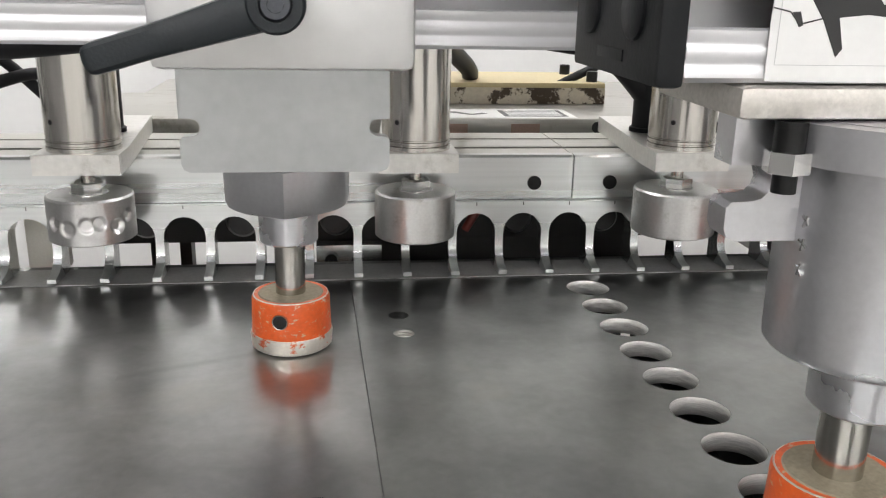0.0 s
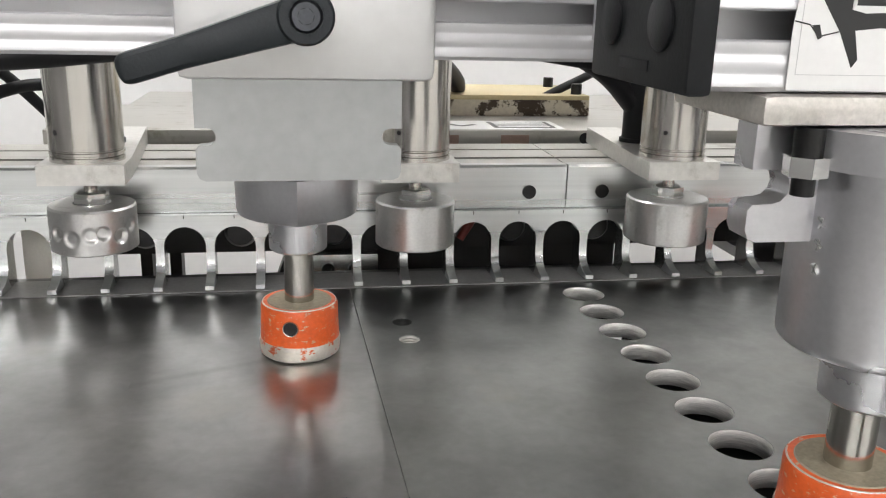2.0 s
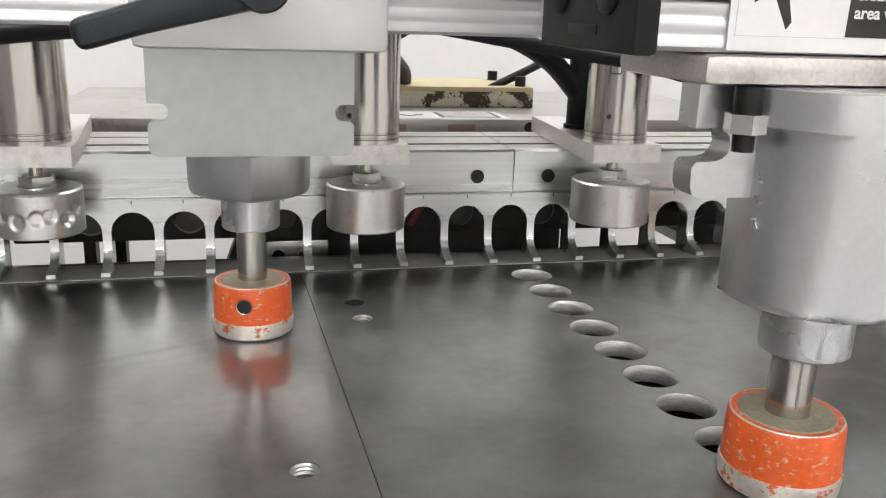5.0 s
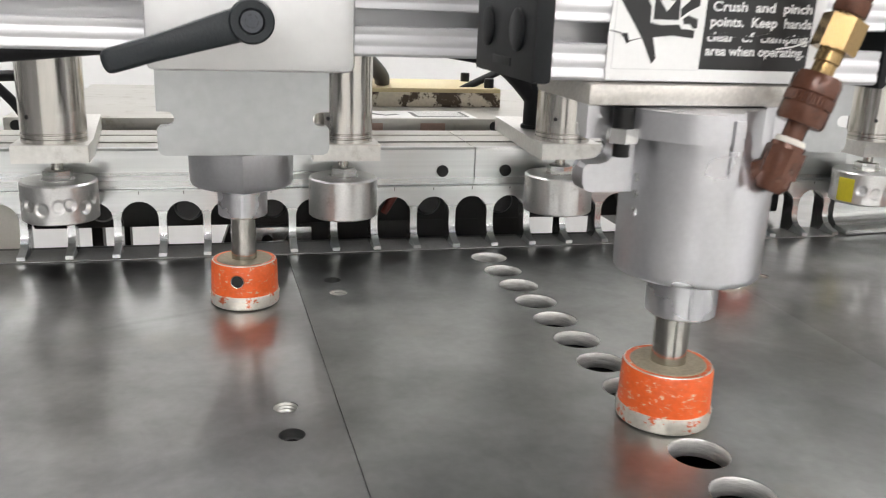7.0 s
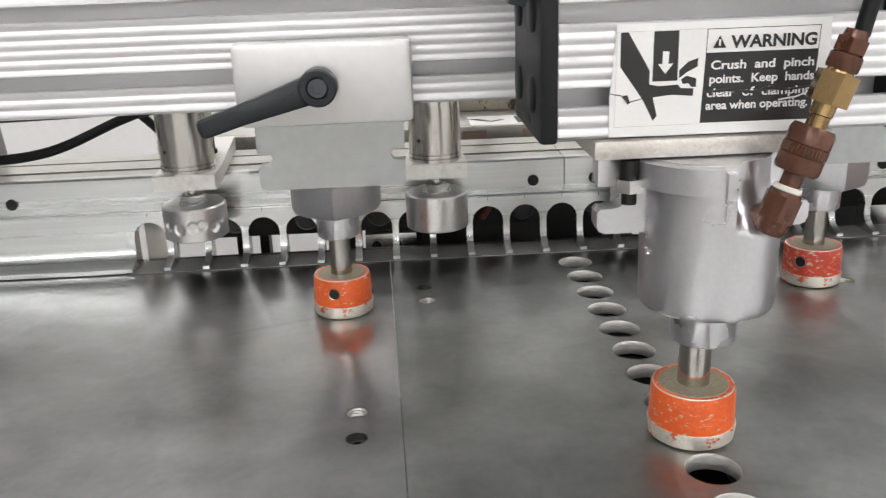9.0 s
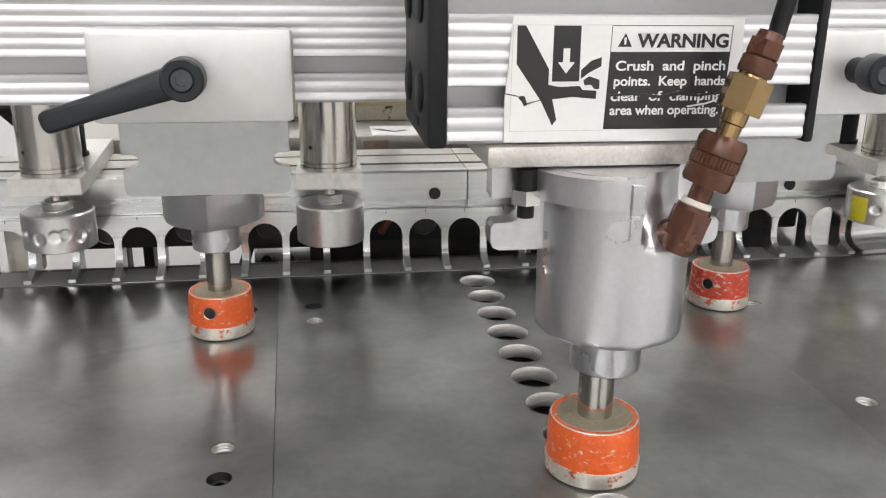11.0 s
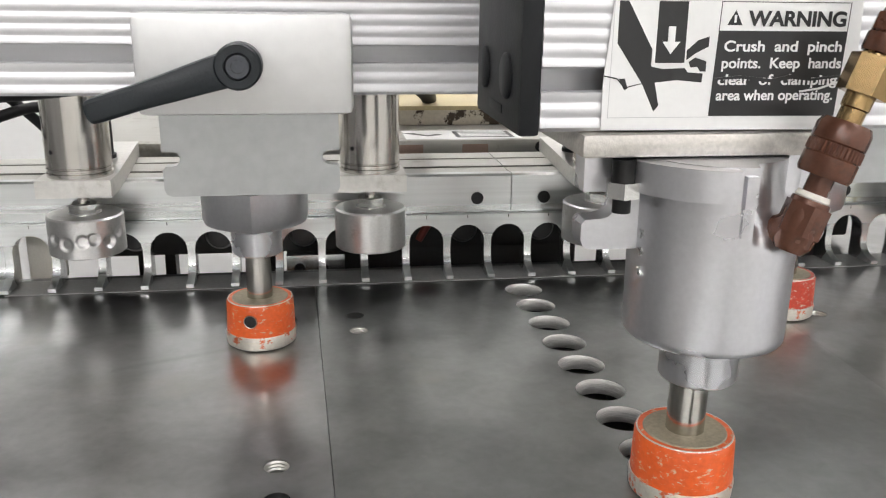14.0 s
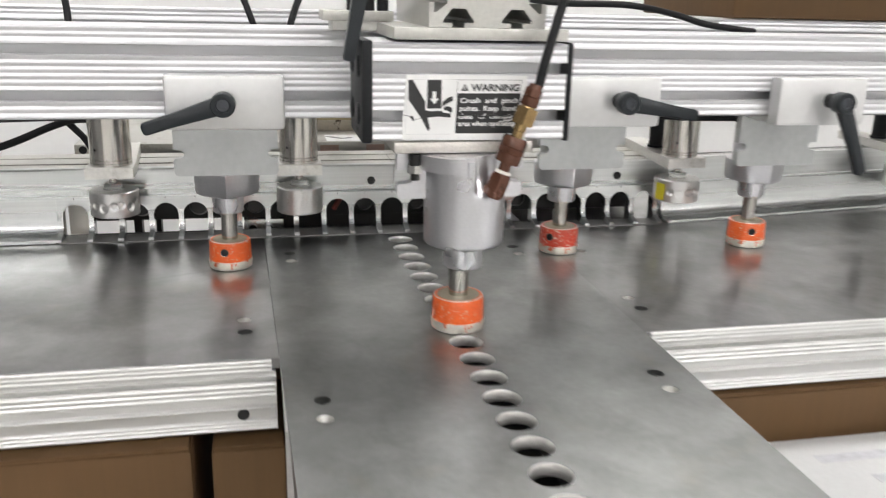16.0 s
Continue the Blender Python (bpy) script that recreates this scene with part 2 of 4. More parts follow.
def moved(bm, m):
    bmesh.ops.transform(bm, matrix=m, verts=bm.verts)
    return bm


def joined(*bms):
    out = bmesh.new()
    for b in bms:
        me = bpy.data.meshes.new("joint")
        b.to_mesh(me)
        b.free()
        out.from_mesh(me)
        bpy.data.meshes.remove(me)
    return out


def pierced(outline, holes, z0, z1):
    """A plate with round holes (x, y, r) right through it."""
    bm = bmesh.new()
    loops = [list(outline)]
    for x, y, r in holes:
        loops.append([(x + r * math.cos(2 * math.pi * k / 32), y + r * math.sin(2 * math.pi * k / 32)) for k in range(32)])
    for z in (z0, z1):
        edges = []
        for lp in loops:
            vs = [bm.verts.new((x, y, z)) for x, y in lp]
            edges += [bm.edges.new((vs[i], vs[(i + 1) % len(vs)])) for i in range(len(vs))]
        bmesh.ops.triangle_fill(bm, use_beauty=True, use_dissolve=False, edges=edges)
    for lp in loops:
        lo = [bm.verts.new((x, y, z0)) for x, y in lp]
        hi = [bm.verts.new((x, y, z1)) for x, y in lp]
        for i in range(len(lp)):
            j = (i + 1) % len(lp)
            bm.faces.new((lo[i], lo[j], hi[j], hi[i]))
    bmesh.ops.remove_doubles(bm, verts=bm.verts, dist=1e-6)
    bmesh.ops.recalc_face_normals(bm, faces=bm.faces)
    return bm


def tube(points, radius, seg=12):
    """A hose: a round section swept along a smooth curve through the points."""
    pts = [Vector(p) for p in points]
    line = []
    for i in range(len(pts) - 1):
        p0, p1, p2, p3 = pts[max(i - 1, 0)], pts[i], pts[i + 1], pts[min(i + 2, len(pts) - 1)]
        for k in range(8):
            t = k / 8
            line.append(0.5 * (2 * p1 + (p2 - p0) * t + (2 * p0 - 5 * p1 + 4 * p2 - p3) * t * t + (3 * p1 - p0 - 3 * p2 + p3) * t ** 3))
    line.append(pts[-1])
    bm = bmesh.new()
    rings, side = [], None
    for i, p in enumerate(line):
        d = (line[min(i + 1, len(line) - 1)] - line[max(i - 1, 0)]).normalized()
        side = d.orthogonal().normalized() if side is None else (side - d * side.dot(d)).normalized()
        up = d.cross(side)
        rings.append([bm.verts.new(p + radius * (math.cos(2 * math.pi * k / seg) * side + math.sin(2 * math.pi * k / seg) * up)) for k in range(seg)])
    for a, b in zip(rings, rings[1:]):
        for k in range(seg):
            bm.faces.new((a[k], a[(k + 1) % seg], b[(k + 1) % seg], b[k]))
    bm.faces.new(list(reversed(rings[0])))
    bm.faces.new(rings[-1])
    bmesh.ops.recalc_face_normals(bm, faces=bm.faces)
    return bm


def solid(name, bm, mat, smooth=True):
    me = bpy.data.meshes.new(name)
    if smooth:
        for f in bm.faces:
            f.smooth = True
        for e in bm.edges:
            e.smooth = not (len(e.link_faces) == 2 and e.calc_face_angle(0.0) > 0.6)
    bm.to_mesh(me)
    bm.free()
    me.materials.append(mat)
    return new(name, me)


def part(name, bm, mat, parent, label=""):
    ob = solid(name, bm, mat)
    ob.parent = parent
    return tagged(ob, label)


def thing(name, label, category, at=(0, 0, 0), group="", kind=""):
    ob = new(name)
    ob.location = at
    ob.empty_display_size = 0.02
    return tagged(ob, label, category, group, kind)


def setting(name, bm, mat, label, category):
    return tagged(solid(name, bm, mat), label, category, kind="structure")


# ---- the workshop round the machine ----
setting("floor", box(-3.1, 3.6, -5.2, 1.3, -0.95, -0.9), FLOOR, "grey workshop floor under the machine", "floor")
setting("wall_north", box(-3, 3.5, 1.2, 1.3, -0.9, 2.2), WALL, "plain white wall behind the machine", "wall")
# The south and east walls are unseen, white to bounce light onto the machine.
setting("unseen_wall_south", box(-3, 3.5, -5.2, -5.1, -0.9, 2.2), WALL, "unseen white wall, added to bounce light onto the machine", "wall")
# Unseen west wall, dark so that the metal reflects dark edges.
setting("unseen_wall_west", box(-3.1, -3, -5.2, 1.3, -0.9, 2.2), DARK_WALL, "unseen dark grey wall, added to darken metal reflections", "wall")
setting("unseen_wall_east", box(3.5, 3.6, -5.2, 1.3, -0.9, 2.2), WALL, "unseen white wall, added to bounce light onto the machine", "wall")
# Unseen ceiling, kept grey so reflections in the metals gain contrast.
setting("ceiling", box(-3.1, 3.6, -5.2, 1.3, 2.2, 2.3), DULL_CEILING, "unseen grey ceiling, kept dull for contrast in the metals", "ceiling")
# Unseen lamps: the first two follow lever shadows, the rest are added for brightness.
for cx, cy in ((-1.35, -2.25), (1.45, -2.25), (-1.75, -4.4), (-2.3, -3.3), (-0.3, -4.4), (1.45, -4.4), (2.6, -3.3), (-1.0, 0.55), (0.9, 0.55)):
    lamp = thing("unseen_ceiling_light", "unseen long white ceiling light, switched on", "light", (cx, cy, 2.2), "ceiling lights")
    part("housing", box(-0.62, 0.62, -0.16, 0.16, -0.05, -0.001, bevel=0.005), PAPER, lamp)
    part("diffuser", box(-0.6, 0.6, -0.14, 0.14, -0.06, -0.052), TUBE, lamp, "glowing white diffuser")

# ---- table ----
PITCH = 0.034
def seam(y):
    return -0.1328 - (y + 0.03) * 0.0275
def row_x(y):
    return 0.0195 - (y + 0.025) * 0.0195
HOLES = [(row_x(-0.025 - PITCH * k), -0.025 - PITCH * k, 0.0138) for k in range(18)]
SMALL = 0.006
table = thing("boring_machine_table", "dark ground steel table in three plates", "table", kind="structure")
part("centre_plate", pierced([(seam(-0.66), -0.66), (0.180, -0.66), (0.182, 0.04), (seam(0.04), 0.04)],
     HOLES + [(-0.107, -0.065, SMALL), (-0.106, -0.092, SMALL), (-0.097, -0.417, SMALL), (-0.097, -0.444, SMALL), (0.154, -0.411, SMALL), (0.153, -0.438, SMALL), (0.140, -0.07, SMALL), (0.140, -0.097, SMALL)], -0.0085, 0.0),
     DULL_PLATE, table, "steel plate with a row of large round holes")
part("left_plate", pierced([(-1.3, -0.340), (seam(-0.34) - 0.0004, -0.340), (seam(0.04) - 0.0004, 0.04), (-1.3, 0.04)],
     [(-0.152, -0.255, SMALL), (-0.151, -0.283, SMALL), (-0.152, -0.067, SMALL), (-0.152, -0.094, SMALL)], -0.0085, 0.0), STEEL_PLATE, table, "plain ground steel plate")
part("right_plate", pierced([(0.1809, -0.332), (1.4, -0.332), (1.4, 0.25), (0.1827, 0.25)],
     [(0.202, -0.249, SMALL), (0.202, -0.278, SMALL), (0.212, -0.070, SMALL), (0.212, -0.097, SMALL)], -0.0085, 0.0), STEEL_PLATE, table, "plain ground steel plate")
# Unseen dark boxes, added so that the holes look down into darkness.
for x0, x1, z0, z1 in ((-0.118, -0.03, -0.075, -0.013), (0.072, 0.172, -0.075, -0.013), (-0.028, 0.070, -0.075, -0.065)):
    part("hole_backing", box(x0, x1, -0.62, 0.03, z0, z1), DARK, table, "unseen dark backing under the holes")


def rib(y, top, low, proud=0.0008):
    return [(y - proud * math.sin(math.pi * k / 6), low + (top - low) * k / 6) for k in range(7)]

def upper_strip(back=0.05):
    """Upper front extrusion: three rounded ribs."""
    pts = [(back, 0.0), (back, -0.0111), (0.0, -0.0111)]
    for top, low in ((-0.0070, -0.0104), (-0.0034, -0.0066), (-0.0002, -0.0030)):
        pts += rib(0.0, top, low, 0.0006)
    return pts

def lower_strip(back=0.05):
    """Lower front extrusion: rows of rounded ribs with a flat band between them."""
    pts = [(back, -0.0113), (back, -0.056)]
    for top, low in ((-0.0530, -0.0558), (-0.0500, -0.0526), (-0.0470, -0.0496)):
        pts += rib(-0.005, top, low)
    pts += [(-0.004, -0.0462), (-0.004, -0.0385)] + rib(-0.0042, -0.0362, -0.0382, 0.0012) + [(-0.0022, -0.0356), (-0.0022, -0.0300)]
    for top, low in ((-0.0262, -0.0294), (-0.0222, -0.0256), (-0.0180, -0.0216)):
        pts += rib(-0.003, top, low)
    return pts + [(-0.003, -0.0160), (0.005, -0.0158), (0.005, -0.0113)]
for name, x0, x1, y in (("left", -1.3, -0.1275, -0.342), ("right", 0.1835, 1.4, -0.334)):
    rail = thing("front_rail", "ribbed bright aluminium rail under the table edge", "rail", ((x0 + x1) / 2, y, -0.06), "front rails")
    if name == "left":
        # A flat dark disc stands for the shade inside the hole.
        part("screw_hole", moved(lathe([(0.0046, 0.0), (0.0046, 0.0008)], seg=20), Matrix.Translation((-0.153 - (x0 + x1) / 2, -0.0043, 0.0175)) @ Matrix.Rotation(radians(90), 4, "X")), DARK, rail)
    for strip, outline, end in (("upper_strip", upper_strip(), 0.003), ("lower_strip", lower_strip(), 0.0)):
        lo, hi = (x0, x1 - end) if name == "left" else (x0 + end, x1)
        part(strip, moved(prism(outline, lo - (x0 + x1) / 2, hi - (x0 + x1) / 2), Matrix.Translation((0, 0, 0.0595))), RAIL, rail)

# ---- slotted fence ----
def fence_outline():
    return [(0.032, 0.001), (0.032, 0.0473), (0.018, 0.0473), (0.018, 0.017), (0.0165, 0.012), (0.013, 0.0085), (0.008, 0.006), (0.0, 0.0045), (0.0, 0.001)]

def slotted():
    r, spring = 0.01325, 0.0262
    edge = []
    for i in range(22):
        cx = (i - 10.5) * 0.032
        edge += [(cx - 0.016, spring)] + [(cx - r * math.cos(math.pi * k / 14), spring + r * math.sin(math.pi * k / 14)) for k in range(15)]
    edge += [(0.352, spring), (0.356, spring), (0.356, 0.0473), (-0.3548, 0.0473), (-0.3548, spring)]
    bm = prism(edge, 0.018, 0.032, "y")
    return bm

def fin():
    low = [(0.032, 0.001), (0.032, 0.0262), (0.018, 0.0262), (0.018, 0.017), (0.0165, 0.012), (0.013, 0.0085), (0.008, 0.006), (0.0, 0.0045), (0.0, 0.0018)]
    return moved(prism(low, -0.00275, 0.00275, "x"), Matrix.Translation((0, -0.02, 0)))

fence = thing("fence", "milled aluminium fence with a row of arched slots", "fence", (0, 0.02, 0), kind="structure")
back = Matrix.Translation((0, -0.02, 0))
part("slotted_bar", moved(slotted(), back), ALU_FENCE, fence, "bar with arched slots between thin fins")
part("slot_floor", moved(box(-0.352, 0.352, -0.0005, 0.0315, 0.0004, 0.0009), back), SLOT_FLOOR, fence, "dark steel floor of the slots")
first = part("fin", fin(), ALU_FENCE, fence)
first.location.x = -0.352
for i in range(1, 23):
    again = new("fin", first.data)
    again.parent = fence
    again.location.x = (i - 11) * 0.032
for i in range(22):
    part("tick", moved(box((i - 10.5) * 0.032 - 0.0003, (i - 10.5) * 0.032 + 0.0003, 0.01785, 0.01802, 0.0448, 0.0472), back), DARK_STEEL, fence)
part("left_bar", moved(prism(fence_outline(), -1.3, -0.3549), back), ALU_FENCE, fence)
TOP_RAIL = [(0.0335, 0.0475), (0.0335, 0.0773), (0.052, 0.0773), (0.052, 0.072), (0.058, 0.072), (0.058, 0.0775), (0.088, 0.0775), (0.088, 0.073), (0.093, 0.073), (0.093, 0.0775), (0.118, 0.0775), (0.118, 0.0475)]
for x0, x1 in ((-1.3, 0.0186), (0.0194, 0.37)):
    part("top_rail", moved(prism(TOP_RAIL, x0, x1), back), SHADED_ALU, fence, "grooved aluminium top rail")
    part("face_bar", moved(prism([(0.024, 0.0475), (0.024, 0.0762), (0.0255, 0.0778), (0.0332, 0.0778), (0.0332, 0.0475)], x0, x1), back), ALU_FENCE, fence, "bright milled face bar")
for x in (-0.447, -0.008, 0.045, 0.30):
    part("screw_hole", moved(lathe([(0.0048, 0), (0.0048, 0.002)], seg=24), Matrix.Translation((x, 0.0245 - 0.02, 0.059)) @ Matrix.Rotation(radians(90), 4, "X")), DARK_STEEL, fence, "dark socket screw in the rail")

swung = thing("side_fence", "solid aluminium fence swung slightly back", "fence", (0.362, 0.0, 0), kind="structure")
part("bar", prism(fence_outline(), 0.001, 1.0), ALU_FENCE, swung)
part("top_rail", prism([(u, v) for u, v in TOP_RAIL if u < 0.06] + [(0.058, 0.0475)], 0.012, 1.0), ALU_FENCE, swung)
swung.rotation_euler = (0, 0, radians(8))


# ---- beam and slotted profiles ----
def profile80(y0, y1, z0, z1):
    """Eighty millimetre slotted profile: front face with two T-slots and fine ribs."""
    h = z1 - z0
    pts = [(y1, z0), (y1, z1), (y0 + 0.0015, z1), (y0, z1 - 0.0015)]
    for f, slot in ((0.06, 0), (0.12, 0), (0.25, 1), (0.36, 0), (0.43, 0), (0.50, 0), (0.57, 0), (0.64, 0), (0.745, 1), (0.855, 0), (0.93, 0)):
        z = z1 - f * h
        if slot:
            w = 0.0041
            pts.extend([(y0, z + w + 0.0006), (y0 + 0.0006, z + w), (y0 + 0.0045, z + w), (y0 + 0.0045, z + 2 * w), (y0 + 0.017, z + 2 * w), (y0 + 0.017, z - 2 * w), (y0 + 0.0045, z - 2 * w), (y0 + 0.0045, z - w), (y0 + 0.0006, z - w), (y0, z - w - 0.0006)])
        else:
            pts.extend([(y0, z + 0.0014), (y0 + 0.0006, z + 0.0005), (y0 + 0.0006, z - 0.0005), (y0, z - 0.0014)])
    pts += [(y0, z0 + 0.0015), (y0 + 0.0015, z0)]
    return pts[::-1]

beam = thing("cross_beam", "long slotted anodised aluminium beam over the table", "beam", (0, -0.135, 0.16))
part("extrusion", moved(prism(profile80(-0.176, -0.096, 0.1605, 0.239), -1.3, 1.4), Matrix.Translation((0, 0.135, -0.16))), ALU, beam)
rear = thing("rear_beam", "second slotted aluminium beam behind the first", "beam", (0, 0.06, 0.21))
part("extrusion", prism(profile80(-0.02, 0.02, -0.035, 0.040), -1.3, 1.4), ALU, rear)


# ---- pneumatic clamps on the beam ----
def clamp_foot(parent, x, y, screw=True, k=1.0, turn=-12, paint=ORANGE):
    part("pad", lathe([(0.0, 0.0), (0.0195 * k, 0.0), (0.0211 * k, 0.0012), (0.0217 * k, 0.0075), (0.0213 * k, 0.0090)], x, y), CHIPPED, parent, "bare metal band with orange traces")
    body = part("foot", lathe([(0.0210 * k, 0.0090), (0.0207 * k, 0.0180), (0.0204 * k, 0.0272), (0.0196 * k, 0.0288), (0.0, 0.0288)], x, y), paint, parent, "chipped orange painted foot")
    part("foot_top", lathe([(0.0172 * k, 0.0287), (0.0166 * k, 0.0293), (0.0, 0.0295)], x, y), FELT, body, "oily brown top face")
    part("worn_rim", lathe([(0.01985 * k, 0.0286), (0.0197 * k, 0.0289), (0.0192 * k, 0.0290)], x, y, capped=False), CHIPPED, body, "rim worn to bare metal")
    if not screw:
        return
    side = Matrix.Translation((x, y, 0.0195)) @ Matrix.Rotation(radians(turn), 4, "Z") @ Matrix.Translation((0, -0.0206, 0)) @ Matrix.Rotation(radians(90), 4, "X")
    part("set_screw", moved(lathe([(0.0035, -0.0004), (0.0036, 0.0004), (0.0041, 0.0006), (0.0044, -0.0004)], seg=20, capped=False), side), ROD, body, "steel rim of the set screw hole")
    # The shaded inside of the set screw hole is a flat dark disc.
    part("socket", moved(lathe([(0.0, -0.0001), (0.0036, -0.0001), (0.0036, 0.0003), (0.0, 0.0003)], seg=20), side), DARK_STEEL, body)

def lever(parent, hub, end, out=0.022):
    """Clamping lever: a post, a round boss with a socket screw, and a tapered handle from hub to end (x, z)."""
    (x, z), (ex, ez), y = hub, end, -0.195
    part("post", moved(lathe([(0.0072, 0.0), (0.0072, out - 0.004)], seg=24), Matrix.Translation((x, y, z)) @ Matrix.Rotation(radians(90), 4, "X")), BLACK, parent)
    d = Vector((ex - x, 0, ez - z))
    length, turn = d.length, math.atan2(d.z, d.x)
    bm = lathe([(0.0, -0.004), (0.0098, -0.004), (0.0104, -0.003), (0.0104, 0.0085), (0.0095, 0.0098), (0.0062, 0.0098), (0.0062, 0.0085), (0.0, 0.0085)], seg=32)
    arm = bmesh.new()
    rings = []
    for k in range(17):
        f = (0.0, 0.08, 0.16, 0.24, 0.32, 0.40, 0.48, 0.56, 0.64, 0.72, 0.80, 0.88, 0.93, 0.96, 0.98, 0.993, 1.0)[k]
        u = 0.006 + f * (length - 0.006)
        w = 0.0080 - 0.0022 * min(f * 1.6, 1)
        h = 0.0052
        if k > 12:
            shrink = (0.96, 0.86, 0.66, 0.36)[k - 13]
            w, h = w * shrink, h * (0.4 + 0.6 * shrink)
        ring = []
        for j in range(12):
            a = 2 * math.pi * j / 12
            ca, sa = math.cos(a), math.sin(a)
            ring.append(arm.verts.new((u, w * math.copysign(abs(ca) ** 0.6, ca), 0.003 + 0.004 * math.sin(f * 1.6) + h * math.copysign(abs(sa) ** 0.6, sa))))
        rings.append(ring)
    for a, b in zip(rings, rings[1:]):
        for j in range(12):
            arm.faces.new((a[j], a[(j + 1) % 12], b[(j + 1) % 12], b[j]))
    arm.faces.new(list(reversed(rings[0])))
    arm.faces.new(rings[-1])
    bmesh.ops.recalc_face_normals(arm, faces=arm.faces)
    frame_m = Matrix.Translation((x, y - out + 0.004, z)) @ Matrix.Rotation(-turn, 4, "Y") @ Matrix.Rotation(radians(90), 4, "X")
    handle = part("handle", moved(joined(bm, arm), frame_m), LEVER, parent, "black textured clamping lever")
    part("screw", moved(joined(lathe([(0.0058, 0.0083), (0.0058, 0.0090), (0.0050, 0.0098), (0.0030, 0.0098)], seg=24, capped=False), prism(hexagon(0.0031), 0.0083, 0.0086, "z")), frame_m), SCREW, handle, "worn socket screw")

def mount_plate(x0, x1, y0, y1, z0=0.1005, z1=0.160, nz=0.1215, nr=0.004, deep=0.0055):
    """Vertical plate with a rounded notch in each side."""
    c = 0.004
    def side(sign, x):
        pts = [(x, z1), (x, nz + nr)]
        pts += [(x - sign * (deep + nr * math.sin(a)), nz + nr * math.cos(a)) for a in [math.pi * k / 6 for k in range(7)]]
        pts += [(x - sign * 0.0015, nz - nr - 0.0003), (x, nz - nr - 0.002), (x, z0 + c), (x - sign * c * 0.3, z0 + c * 0.3), (x - sign * c, z0)]
        return pts
    return prism(side(1, x1) + side(-1, x0)[::-1], y0, y1, "y")

def clamp(x, y, hub, end, bx0, bx1, label, turn=-14, paint=ORANGE):
    t = thing("pneumatic_clamp", label, "clamp", (x, y, 0.0), "clamps along the beam")
    inv = Matrix.Translation((-x, -y, 0))
    def p(name, bm, mat, lab=""):
        ob = part(name, bm, mat, t, lab)
        return ob
    bracket = moved(box(bx0, bx1, -0.1955, -0.1763, 0.153, 0.2005, bevel=0.0042), inv)
    p("bracket", bracket, ALU_BLOCK, "white bead-blasted aluminium block")
    p("bracket_foot", moved(box(bx0 + 0.004, bx1 - 0.004, -0.1762, -0.10, 0.153, 0.1602, bevel=0.001), inv), ALU_BLOCK)
    p("mount_plate", moved(mount_plate(bx0 - 0.001, bx1 - 0.006, -0.1335, -0.1255), inv), CAST_PLATE, "grey notched mounting plate")
    barrel = p("barrel", lathe([(0.0, 0.0770), (0.028, 0.0770), (0.0302, 0.0780), (0.0312, 0.0805), (0.0315, 0.1002), (0.0, 0.1002)], prow=0.49, seg=64), CAST, "cast aluminium cylinder body")
    p("back_barrel", lathe([(0.0255, 0.1003), (0.0255, 0.1525)], seg=40), CAST)
    p("collar", lathe([(0.0, 0.0575), (0.0140, 0.0575), (0.0150, 0.0585), (0.0153, 0.0775)], prow=0.30), CAST)
    p("rod", lathe([(0.0078, 0.029), (0.0078, 0.061)], seg=32), ROD, "polished steel rod")
    clamp_foot(t, 0, 0, turn=turn, paint=paint)
    h = (hub[0] - x, hub[1])
    e = (end[0] - x, end[1])
    before = set(t.children)
    lever(t, h, e)
    for ob in t.children:
        if ob not in before:
            ob.location.y = -y
    return t

clamp(-0.167, -0.100, (-0.1625, 0.178), (-0.228, 0.158), -0.212, -0.111, "pneumatic clamp with orange foot, lever pointing down sideways")
clamp(0.187, -0.090, (0.200, 0.1785), (0.268, 0.167), 0.146, 0.243, "pneumatic clamp with dirty red-orange foot, lever pointing sideways", turn=-48, paint=RED_ORANGE)
clamp(0.415, -0.092, (0.424, 0.178), (0.452, 0.108), 0.368, 0.466, "pneumatic clamp with orange foot, lever hanging down")

# ---- centre clamp with the label ----
carrier = thing("centre_profile", "short slotted aluminium profile with black end caps", "profile", (0.029, -0.24, 0.161))
inv = Matrix.Translation((-0.029, 0.24, -0.161))
part("extrusion", moved(prism(profile80(-0.306, -0.226, 0.161, 0.2355), -0.048, 0.106), inv), ALU, carrier)
part("spacer", moved(box(-0.04, 0.10, -0.2255, -0.1765, 0.17, 0.23), inv), ALU, carrier)
for x0, x1 in ((-0.0565, -0.0482), (0.1062, 0.1105)):
    cap = part("end_cap", moved(box(x0, x1, -0.3075, -0.2245, 0.1595, 0.237, bevel=0.002), inv), BLACK, carrier, "black plastic end cap")
    if x0 < 0:
        part("raised_mark", moved(box(x0 - 0.0004, x0 + 0.0001, -0.279, -0.254, 0.1645, 0.1680, bevel=0.0001), inv), BLACK, cap)
    for yy in (-0.287, -0.245):
        for zz in (0.180, 0.2165):
            sgn = -1 if x0 < 0 else 1
            part("plug", moved(lathe([(0.0088, 0), (0.0088, 0.001), (0.0075, 0.0018), (0.0, 0.0018)], seg=28), inv @ Matrix.Translation((x0 if sgn < 0 else x1, yy, zz)) @ Matrix.Rotation(radians(90 * sgn), 4, "Y")), BLACK, cap)

near = thing("centre_clamp", "large pneumatic clamp with orange foot under the centre profile", "clamp", (0.0260, -0.2945, 0))
part("top_plate", box(-0.058, 0.055, -0.014, 0.05, 0.151, 0.1605, bevel=0.003), ROUGH_PLATE, near, "rough weathered cover plate")
